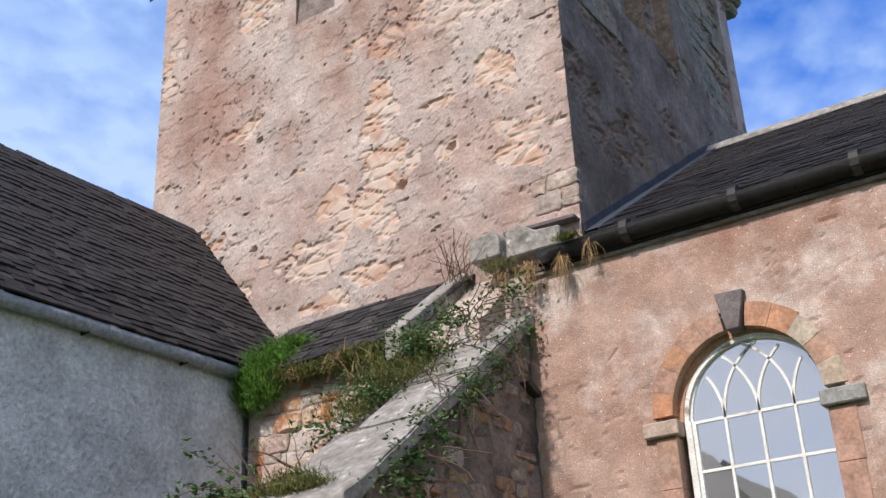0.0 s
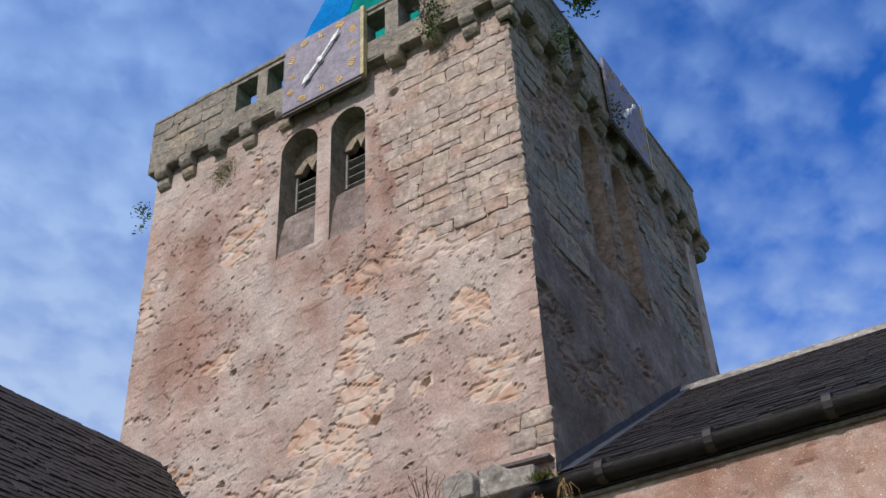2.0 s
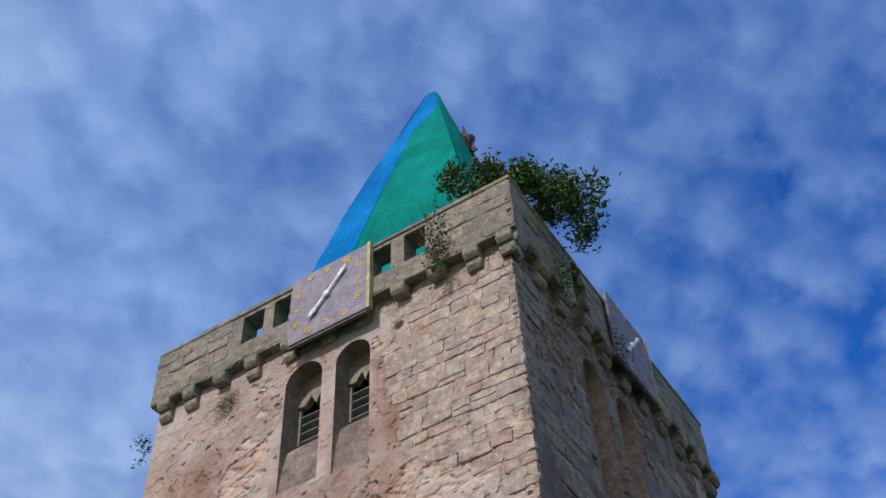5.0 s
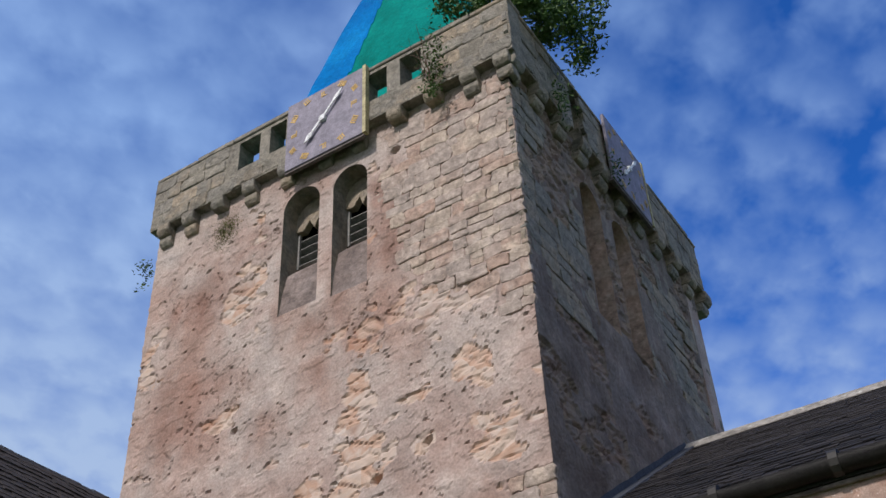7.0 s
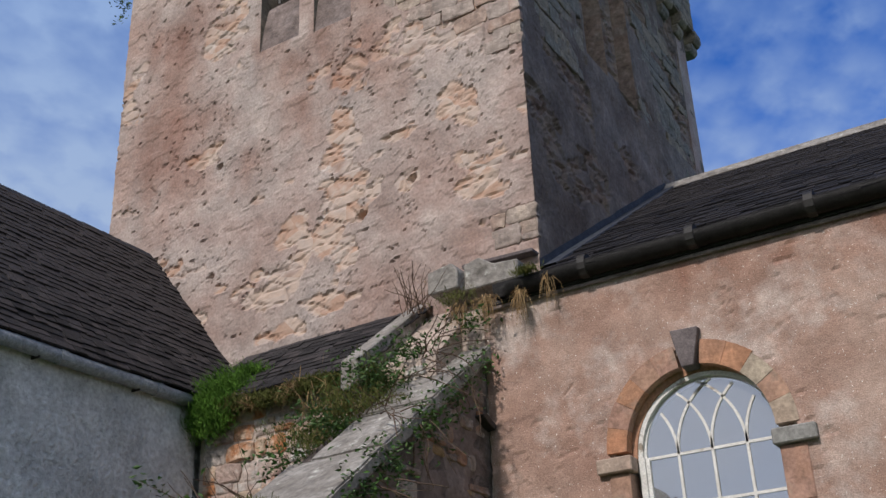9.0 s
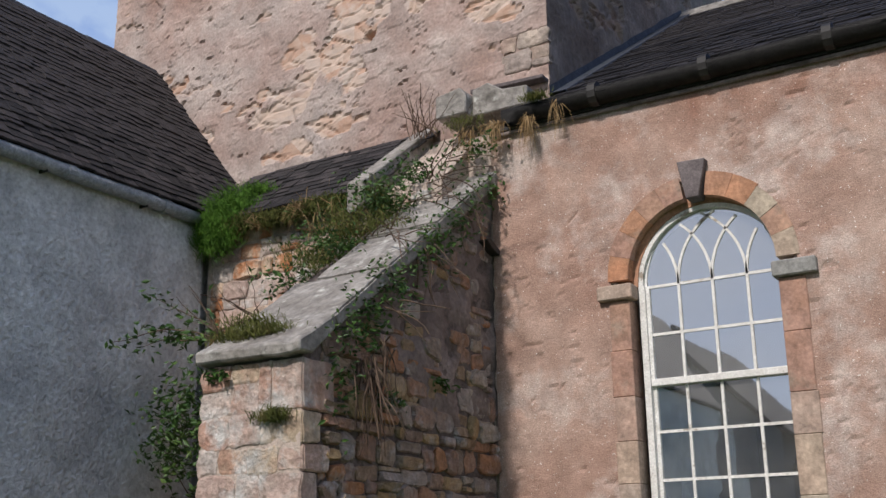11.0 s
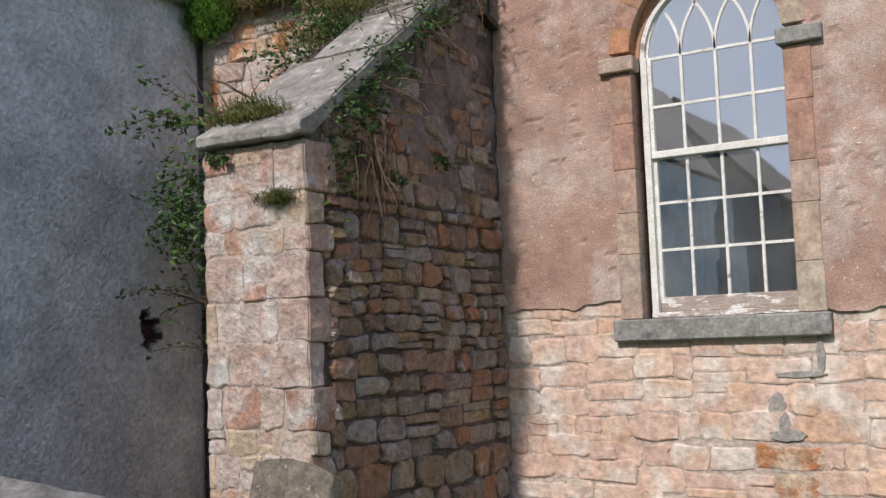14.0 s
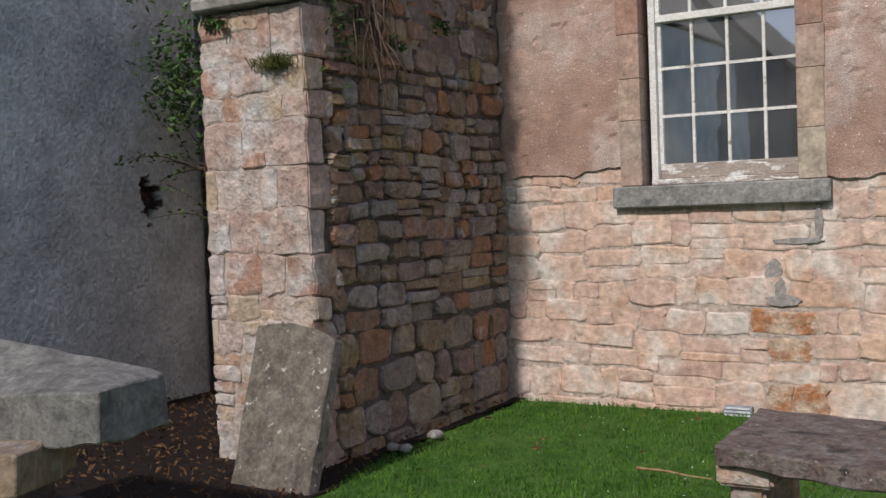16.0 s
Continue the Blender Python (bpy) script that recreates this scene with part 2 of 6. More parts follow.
M_RUST = material("rusty_sandstone", [(0.36, 0.13, 0.055), (0.46, 0.20, 0.09), (0.58, 0.36, 0.24)], stain=(0.58, 0.44, 0.33), stain_scale=5, stain_at=(0.42, 0.54), scale=6, bump=0.9, grit=22, gritbump=0.7, dist=0.03, detail=12)
M_SILL = material("grey_sill_stone", [(0.17, 0.165, 0.155), (0.27, 0.26, 0.245), (0.22, 0.21, 0.195)], scale=5, bump=0.4, grit=40, gritbump=0.4, detail=10, stain=(0.10, 0.10, 0.10), stain_scale=4, stain_at=(0.62, 0.75))
M_KEY = material("dark_keystone", [(0.11, 0.09, 0.09), (0.18, 0.15, 0.15)], scale=4, bump=0.3, grit=60, gritbump=0.3)
M_SLATE = material("weathered_slate", [(0.014, 0.012, 0.014), (0.028, 0.025, 0.026), (0.048, 0.041, 0.043), (0.072, 0.062, 0.061)], rough=0.8, scale=5, bump=0.6, grit=30, gritbump=0.6, pick=0.75, mottle=(0.6, 1.3))
M_NSLATE = material("dark_slate", [(0.010, 0.009, 0.011), (0.020, 0.018, 0.022), (0.040, 0.035, 0.037)], rough=0.85, scale=5, bump=0.6, grit=30, gritbump=0.6, pick=0.7, mottle=(0.55, 1.35))
M_LEAD = material("lead_flashing", [(0.039, 0.043, 0.057), (0.066, 0.072, 0.087)], rough=0.7, scale=5, metal=0.1)
M_IRON = material("painted_gutter_grey", [(0.22, 0.24, 0.26), (0.31, 0.33, 0.35)], rough=0.5, scale=8, bump=0.1, gritbump=0.1)
M_BLACK = material("black_gutter", [(0.020, 0.018, 0.018), (0.04, 0.036, 0.034)], rough=0.6, scale=5, bump=0.2)
M_WHITE = material("flaking_white_paint", [(0.60, 0.57, 0.53), (0.78, 0.76, 0.73)], rough=0.5, scale=9, bump=0.3, grit=60, stain=(0.30, 0.25, 0.20), stain_scale=7, stain_at=(0.60, 0.66), detail=10, mottle=(0.92, 1.05))
M_FLAKE = material("weathered_bare_wood", [(0.30, 0.24, 0.20), (0.44, 0.37, 0.32)], rough=0.7, scale=14, bump=0.5, grit=60, stain=(0.72, 0.70, 0.67), stain_scale=9, stain_at=(0.52, 0.56), detail=10, mottle=(0.8, 1.1), stretch=(0.5, 1, 2))
# near-black surfaces stand in for the darkness of the unlit room and belfry
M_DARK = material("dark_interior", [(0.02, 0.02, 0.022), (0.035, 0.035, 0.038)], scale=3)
# dark soil, its colour lowered further to hold the tomb slab's shadow
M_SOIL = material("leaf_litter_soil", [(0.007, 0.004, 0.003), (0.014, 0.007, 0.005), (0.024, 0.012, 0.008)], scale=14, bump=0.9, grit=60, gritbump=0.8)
M_GROUND = material("lawn_earth", [(0.03, 0.08, 0.010), (0.05, 0.12, 0.015), (0.07, 0.12, 0.025)], scale=4, bump=0.6, grit=90, gritbump=0.8)


# ---- mesh helpers ----
def finish(name, bm, mat, parent=None, label="", smooth=False):
    me = bpy.data.meshes.new(name)
    bm.to_mesh(me)
    bm.free()
    me.materials.append(mat)
    if smooth:
        me.polygons.foreach_set("use_smooth", [True] * len(me.polygons))
    ob = new(name, me)
    if parent:
        ob.parent = parent
    return tagged(ob, label) if label else ob


def part(name, bm, mat, parent, label="", smooth=False):
    return finish(name, bm, mat, parent, label, smooth)


def thing(name, bm, mat, label="", category="", group="", kind="", smooth=False):
    return tagged(finish(name, bm, mat, None, "", smooth), label, category, group, kind)


def holder(name, label="", category="", group="", kind=""):
    return tagged(new(name), label, category, group, kind)


def add_box(bm, x0, x1, y0, y1, z0, z1, m=None):
    vs = [bm.verts.new((x, y, z)) for z in (z0, z1) for y in (y0, y1) for x in (x0, x1)]
    for f in ((0, 2, 3, 1), (4, 5, 7, 6), (0, 1, 5, 4), (2, 6, 7, 3), (0, 4, 6, 2), (1, 3, 7, 5)):
        bm.faces.new([vs[i] for i in f])
    if m is not None:
        bmesh.ops.transform(bm, matrix=m, verts=vs)
    return vs


def box_bm(*a, bevel=0.0, m=None):
    bm = bmesh.new()
    add_box(bm, *a)
    if bevel:
        bmesh.ops.bevel(bm, geom=list(bm.edges), offset=bevel, segments=1, affect="EDGES")
    if m is not None:
        bmesh.ops.transform(bm, matrix=m, verts=bm.verts)
    return bm


def prism_bm(poly, axis, a, b, bevel=0.0):
    """poly: points in the plane across axis ('x': (y, z); 'y': (x, z)), drawn out from a to b."""
    bm = bmesh.new()
    put = (lambda p, k: (k, p[0], p[1])) if axis == "x" else (lambda p, k: (p[0], k, p[1]))
    va = [bm.verts.new(put(p, a)) for p in poly]
    vb = [bm.verts.new(put(p, b)) for p in poly]
    bm.faces.new(va)
    bm.faces.new(vb[::-1])
    for i in range(len(poly)):
        j = (i + 1) % len(poly)
        bm.faces.new((va[j], va[i], vb[i], vb[j]))
    bmesh.ops.recalc_face_normals(bm, faces=bm.faces)
    if bevel:
        bmesh.ops.bevel(bm, geom=list(bm.edges), offset=bevel, segments=1, affect="EDGES")
    return bm


def wall_bm(x0, x1, y0, y1, z0, z1, openings, steps=14):
    """A wall along x with round-headed openings (left, right, sill, spring); a flat head where the spring has a minus sign."""
    bm = bmesh.new()
    at = x0
    for l, r, s, h in sorted(openings):
        add_box(bm, at, l, y0, y1, z0, z1)
        add_box(bm, l, r, y0, y1, z0, s)
        flat, h = h < 0, abs(h)
        c, rad = (l + r) / 2, (r - l) / 2
        arch = [(l, h), (r, h)] if flat else [(c - rad * math.cos(math.pi * i / steps), h + rad * math.sin(math.pi * i / steps)) for i in range(steps + 1)]
        for (xa, za), (xb, zb) in zip(arch, arch[1:]):
            q = [[bm.verts.new((x, y, z)) for x, z in ((xa, za), (xb, zb), (xb, z1), (xa, z1))] for y in (y0, y1)]
            bm.faces.new(q[0])
            bm.faces.new(q[1][::-1])
            bm.faces.new((q[0][1], q[0][0], q[1][0], q[1][1]))
            bm.faces.new((q[0][3], q[0][2], q[1][2], q[1][3]))
        at = r
    add_box(bm, at, x1, y0, y1, z0, z1)
    bmesh.ops.remove_doubles(bm, verts=bm.verts, dist=0.0001)
    return bm


def tube_bm(points, radius, sides=8, bm=None, taper=1.0):
    bm = bm or bmesh.new()
    rings = []
    for i, p in enumerate(points):
        p = Vector(p)
        d = (Vector(points[min(i + 1, len(points) - 1)]) - Vector(points[max(i - 1, 0)])).normalized()
        q = d.to_track_quat("Z", "Y")
        k = radius * (1 + (taper - 1) * i / max(1, len(points) - 1))
        rings.append([bm.verts.new(p + q @ Vector((k * math.cos(a), k * math.sin(a), 0))) for a in (2 * math.pi * j / sides for j in range(sides))])
    for a, b in zip(rings, rings[1:]):
        for j in range(sides):
            bm.faces.new((a[j], a[(j + 1) % sides], b[(j + 1) % sides], b[j]))
    bm.faces.new(rings[0][::-1])
    bm.faces.new(rings[-1])
    return bm


# ---- the large structure ----
NY, BX, TY, TX, TL, TB = 7.95, -4.35, 8.30, -3.92, -9.64, 14.2
GX = -7.25
rnd = random.Random(7)


def fr(v, k=4):
    return noise.fractal(Vector(v), 1.0, 2.0, k)


def on_front(y):
    return lambda u, v, d: (u, y - d, v)


def on_right(x):
    return lambda u, v, d: (x + d, u, v)


def stone_mesh(name, ua, ub, va, vb, proud, put, mat, rough=0.014, deep=0.05):
    """One dressed or rubble stone: a chipped outline, a worn arris and an uneven face."""
    w, h = ub - ua, vb - va
    wild = rough > 0.025
    c = min((0.20 if wild else 0.14) * min(w, h), 0.04 if wild else 0.03)
    ring = []
    k = 0.09 * min(w, h) if wild else 0.0
    p = [(x + rnd.uniform(-k, k * 0.4) * sx, z + rnd.uniform(-k, k * 0.5) * sz) for x, z, sx, sz in ((ua, va, -1, -1), (ub, va, 1, -1), (ub, vb, 1, 1), (ua, vb, -1, 1))]
    for (xa, za), (xb, zb) in zip(p, p[1:] + p[:1]):
        l = math.hypot(xb - xa, zb - za)
        for t in (c / l, rnd.uniform(0.35, 0.65), 1 - c / l):
            ring.append((xa + (xb - xa) * t, za + (zb - za) * t))
    j = min(rough, 0.10 * min(w, h))
    ring = [(x + rnd.uniform(-j, j), z + rnd.uniform(-j, j)) for x, z in ring]
    n = len(ring)
    cx, cz = (ua + ub) / 2, (va + vb) / 2
    inn = min(0.012, 0.12 * min(w, h))
    kx, kz = 1 - 2 * inn / w, 1 - 2 * inn / h
    tx, tz = rnd.uniform(-0.5, 0.5) * proud, rnd.uniform(-0.5, 0.5) * proud
    vs = [put(x, z, -deep) for x, z in ring]
    vs += [put(x, z, proud * 0.5) for x, z in ring]
    vs += [put(cx + (x - cx) * kx * rnd.uniform(0.97, 1), cz + (z - cz) * kz * rnd.uniform(0.97, 1), proud * rnd.uniform(0.82, 1.0) + tx * (x - cx) / w + tz * (z - cz) / h) for x, z in ring]
    vs.append(put(cx + rnd.uniform(-0.25, 0.25) * w, cz + rnd.uniform(-0.25, 0.25) * h, proud * rnd.uniform(0.75, 1.15)))
    fs = []
    for a in (0, n):
        fs += [(a + i, a + (i + 1) % n, a + n + (i + 1) % n, a + n + i) for i in range(n)]
    fs += [(2 * n + i, 2 * n + (i + 1) % n, 3 * n) for i in range(n)]
    me = bpy.data.meshes.new(name)
    me.from_pydata(vs, [], fs)
    me.materials.append(mat)
    return me


def courses(u0, u1, v0, v1, hs, ws):
    v = v0
    while v < v1 - 0.03:
        h = rnd.uniform(*hs)
        if v + h > v1 - hs[0] * 0.6:
            h = v1 - v
        u = u0 - rnd.uniform(0, ws[0])
        while u < u1 - 0.02:
            w = rnd.uniform(*ws)
            a, b = max(u, u0), min(u + w, u1)
            if b > u1 - ws[0] * 0.5:
                b = u1
            if b - a > 0.05:
                if h > hs[0] * 1.5 and rnd.random() < 0.22:
                    k = rnd.uniform(0.35, 0.65)
                    yield a, b, v, v + h * k
                    yield a, b, v + h * k, v + h
                else:
                    yield a, b, v, v + h
            u = b if b == u1 else u + w
        v += h


def lay_stones(parent, put, area, hs, ws, mat, proud=0.03, keep=None, gap=0.008, name="stone", rough=0.014, sag=0.03, odd=None):
    n = 0
    for a, b, c, d in courses(*area, hs, ws):
        m = ((a + b) / 2, (c + d) / 2)
        if keep and not keep(*m):
            continue
        dz = sag * noise.noise(Vector((m[0] * 0.9, m[1] * 2.0, 3.3)))
        g = gap * rnd.uniform(0.6, 1.5)
        me = stone_mesh(name, a + g, b - g, c + g + dz, d - g + dz, proud * rnd.uniform(0.25, 1.6), put, odd(*m) if odd and odd(*m) else mat, rough)
        new(name, me).parent = parent
        n += 1
    return n


def skin(name, put, area, step, openings, field, mat, parent=None, kind=""):
    """A wall face as a fine sheet with real relief; round-headed openings (left, right, sill, spring) are left out."""
    u0, u1, v0, v1 = area
    nu, nv = round((u1 - u0) / step), round((v1 - v0) / step)
    us, vv = [u0 + (u1 - u0) * i / nu for i in range(nu + 1)], [v0 + (v1 - v0) * i / nv for i in range(nv + 1)]

    def hole(u, v):
        for l, r, s, h in openings:
            if l < u < r and s < v and (v < h or math.hypot(u - (l + r) / 2, v - h) < (r - l) / 2):
                return l, r, s, h
        return None

    gone = [[hole((us[i] + us[i + 1]) / 2, (vv[k] + vv[k + 1]) / 2) for i in range(nu)] for k in range(nv)]
    verts, bare, damp, where = [], [], [], {}
    faces = []

    def vert(i, k):
        if (i, k) in where:
            return where[i, k]
        u, v = us[i], vv[k]
        near = [gone[b][a] for a in (i - 1, i) for b in (k - 1, k) if 0 <= a < nu and 0 <= b < nv and gone[b][a]]
        if near:
            l, r, s, h = near[0]
            c, rad = (l + r) / 2, (r - l) / 2
            if v > h:
                q = math.hypot(u - c, v - h) or 1
                u, v = c + (u - c) * rad / q, h + (v - h) * rad / q
            elif abs(v - s) < step * 0.8:
                v = s
            else:
                u = l if abs(u - l) < abs(u - r) else r
        d, b, *wet = field(u, v)
        damp.append(wet[0] if wet else 0.0)
        if near:
            d = 0.0
        where[i, k] = len(verts)
        verts.append(put(u, v, d))
        bare.append(b)
        return where[i, k]

    for k in range(nv):
        for i in range(nu):
            if not gone[k][i]:
                faces.append((vert(i, k), vert(i + 1, k), vert(i + 1, k + 1), vert(i, k + 1)))
    me = bpy.data.meshes.new(name)
    me.from_pydata(verts, [], faces)
    at = me.attributes.new("bare", "FLOAT", "POINT")
    at.data.foreach_set("value", bare)
    me.attributes.new("damp", "FLOAT", "POINT").data.foreach_set("value", damp)
    me.materials.append(mat)
    ob = new(name, me)
    if parent:
        ob.parent = parent
    if kind:
        tagged(ob, kind=kind)
    return ob


def lining(bm, put, l, r, s, h, d0, d1, steps=16):
    """The sill, jambs and head of a niche, between two depths."""
    c, rad = (l + r) / 2, (r - l) / 2
    line = [(l, s)] + [(c - rad * math.cos(math.pi * i / steps), h + rad * math.sin(math.pi * i / steps)) for i in range(steps + 1)] + [(r, s)]
    a = [bm.verts.new(put(u, v, d0)) for u, v in line]
    b = [bm.verts.new(put(u, v, d1)) for u, v in line]
    for i in range(len(line)):
        j = (i + 1) % len(line)
        bm.faces.new((a[i], a[j], b[j], b[i]))


def bare_mix(mat, colours, scale=3.0):
    """Where the sheet's own bare patches lie, the render has gone and the rubble behind it shows."""
    N, K = mat.node_tree.nodes, mat.node_tree.links
    at = N.new("ShaderNodeAttribute"); at.attribute_name = "bare"
    tc = N.new("ShaderNodeTexCoord")
    vo = N.new("ShaderNodeTexVoronoi"); vo.inputs["Scale"].default_value = scale
    mp = N.new("ShaderNodeMapping"); mp.inputs["Scale"].default_value = (1, 1, 2.0)
    K.new(tc.outputs["Object"], mp.inputs[0]); K.new(mp.outputs[0], vo.inputs["Vector"])
    no = N.new("ShaderNodeTexNoise"); no.inputs["Scale"].default_value = 4; no.inputs["Detail"].default_value = 8
    K.new(tc.outputs["Object"], no.inputs["Vector"])
    sx = N.new("ShaderNodeSeparateColor"); K.new(vo.outputs["Color"], sx.inputs[0])
    mx = N.new("ShaderNodeMix"); mx.data_type = "FLOAT"; mx.inputs[0].default_value = 0.6
    K.new(sx.outputs[0], mx.inputs[2]); K.new(no.outputs["Fac"], mx.inputs[3])
    r = N.new("ShaderNodeValToRGB")
    while len(r.color_ramp.elements) < len(colours):
        r.color_ramp.elements.new(0.5)
    for i, c in enumerate(colours):
        r.color_ramp.elements[i].position = 0.22 + 0.56 * i / (len(colours) - 1)
        r.color_ramp.elements[i].color = (*c, 1)
    K.new(mx.outputs[0], r.inputs[0])
    wet = N.new("ShaderNodeAttribute"); wet.attribute_name = "damp"
    b = N["Principled BSDF"]
    old = b.inputs["Base Color"].links[0].from_socket
    mc = N.new("ShaderNodeMix"); mc.data_type = "RGBA"
    K.new(at.outputs["Fac"], mc.inputs[0]); K.new(old, mc.inputs[6]); K.new(r.outputs[0], mc.inputs[7])
    md = N.new("ShaderNodeMix"); md.data_type = "RGBA"; md.blend_type = "MULTIPLY"; md.inputs[7].default_value = (0.76, 0.62, 0.57, 1)   # iron-brown run stains
    K.new(wet.outputs["Fac"], md.inputs[0]); K.new(mc.outputs[2], md.inputs[6])
    K.new(md.outputs[2], b.inputs["Base Color"])


bare_mix(M_TOWER, [(0.34, 0.22, 0.17), (0.47, 0.38, 0.335), (0.51, 0.39, 0.32), (0.44, 0.28, 0.205), (0.53, 0.46, 0.415)], 2.6)
# side face: tower render again, its shade put into darker, browner colours
M_TSIDE = material("shaded_tower_render", [(0.135, 0.09, 0.07), (0.19, 0.145, 0.12), (0.24, 0.195, 0.17), (0.18, 0.15, 0.13)], scale=1.2, bump=0.9, grit=20, gritbump=0.7,
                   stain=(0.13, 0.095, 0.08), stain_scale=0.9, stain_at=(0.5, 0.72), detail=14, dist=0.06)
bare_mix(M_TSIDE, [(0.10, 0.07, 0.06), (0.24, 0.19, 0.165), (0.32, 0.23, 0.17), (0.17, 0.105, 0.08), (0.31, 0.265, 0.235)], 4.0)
# dirt and the buttress side's shade, both put into these colours
M_DSIDE = material("dirty_shaded_render", [(0.128, 0.098, 0.089), (0.191, 0.149, 0.136), (0.255, 0.208, 0.196)], mottle=(0.62, 1.32), scale=2.0, bump=0.6, grit=26, gritbump=0.7,
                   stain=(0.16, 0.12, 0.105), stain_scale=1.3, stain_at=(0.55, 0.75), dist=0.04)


def plain(name, colour, rough=0.6, metal=0.0, vary=0.25, scale=8.0):
    lo = tuple(c * (1 - vary) for c in colour)
    hi = tuple(min(1, c * (1 + vary)) for c in colour)
    return material(name, [lo, hi], rough=rough, metal=metal, scale=scale, bump=0.1, gritbump=0.1)


M_LEAF = material("ivy_leaf", [(0.023, 0.055, 0.012), (0.047, 0.101, 0.020), (0.078, 0.133, 0.031)], rough=0.5, scale=9, bump=0.1)
M_BUSHLEAF = material("elder_leaf", [(0.025, 0.061, 0.016), (0.056, 0.116, 0.026), (0.111, 0.166, 0.039)], rough=0.5, scale=5, bump=0.1)
M_MOSS = material("bright_moss", [(0.03, 0.07, 0.01), (0.07, 0.16, 0.015), (0.11, 0.22, 0.03)], scale=8, bump=0.2)
M_OLDMOSS = material("olive_moss", [(0.05, 0.06, 0.015), (0.10, 0.11, 0.025), (0.16, 0.13, 0.05)], scale=9, bump=0.2)
M_STRAW = material("dry_grass", [(0.195, 0.116, 0.050), (0.315, 0.204, 0.099), (0.390, 0.272, 0.149)], scale=9, bump=0.1)
M_TWIG = material("bramble_twig", [(0.06, 0.04, 0.03), (0.11, 0.07, 0.05), (0.18, 0.125, 0.085)], scale=12, bump=0.2)
M_GRASS = material("lawn_grass", [(0.032, 0.09, 0.008), (0.06, 0.15, 0.012), (0.10, 0.20, 0.025)], scale=3, bump=0.1, rough=0.6)
# leaf colours lowered along with the soil's, for the shade by the tomb
M_DEAD = material("fallen_leaf", [(0.065, 0.027, 0.012), (0.130, 0.068, 0.031), (0.162, 0.108, 0.055)], scale=20, bump=0.1)
M_TGREEN = material("green_debris_net", [(0.000, 0.127, 0.112), (0.000, 0.182, 0.162), (0.002, 0.242, 0.207)], rough=0.8, mottle=(0.9, 1.08), scale=1.2, bump=0.25, grit=24, gritbump=0.15, dist=0.1)
M_TBLUE = material("blue_tarpaulin", [(0.000, 0.101, 0.333), (0.000, 0.151, 0.437), (0.004, 0.213, 0.529)], rough=0.75, mottle=(0.9, 1.08), scale=1.0, bump=0.3, grit=20, gritbump=0.1, dist=0.1)
for cloth in (M_TGREEN, M_TBLUE):
    cloth.node_tree.nodes["Principled BSDF"].inputs["Specular IOR Level"].default_value = 0.04
M_DIAL = material("lilac_dial", [(0.20, 0.18, 0.23), (0.26, 0.235, 0.29)], rough=0.6, scale=3, bump=0.1)
M_GOLD = plain("dull_gilding", (0.55, 0.36, 0.12), 0.5, 0.3)
M_HAND = plain("white_hand", (0.72, 0.72, 0.74))
M_DIALEDGE = plain("ochre_edge", (0.42, 0.36, 0.20))
M_LOUVRE = plain("weathered_louvre", (0.22, 0.21, 0.20), 0.8)
M_VENT = plain("pale_vent", (0.55, 0.56, 0.57))
M_MORTARFILL = material("cement_patch", [(0.25, 0.23, 0.215), (0.38, 0.345, 0.315)], scale=8, bump=0.4)
M_SLAB = material("lichened_headstone", [(0.106, 0.089, 0.072), (0.162, 0.140, 0.111), (0.204, 0.178, 0.145)], mottle=(0.62, 1.3), scale=5, bump=0.9, grit=40, gritbump=0.5,
                  stain=(0.46, 0.44, 0.39), stain_scale=17, stain_at=(0.61, 0.65), dist=0.02)
M_TOMB = material("grey_tomb_slab", [(0.123, 0.119, 0.111), (0.189, 0.180, 0.168), (0.238, 0.230, 0.213)], mottle=(0.66, 1.25), scale=6, bump=1.0, grit=40, gritbump=0.5,
                  stain=(0.14, 0.14, 0.13), stain_scale=5, stain_at=(0.62, 0.7), dist=0.02)
M_TOMB2 = material("red_tomb_slab", [(0.139, 0.090, 0.074), (0.205, 0.156, 0.135), (0.254, 0.221, 0.205)], mottle=(0.6, 1.3), scale=9, bump=1.0, fleck=(0.5, 0.47, 0.48), grit=40, gritbump=0.6,
                   stain=(0.07, 0.06, 0.055), stain_scale=6, stain_at=(0.58, 0.64), dist=0.03)
M_HOUSEWALL = plain("far_house_wall", (0.14, 0.135, 0.13), 0.9)


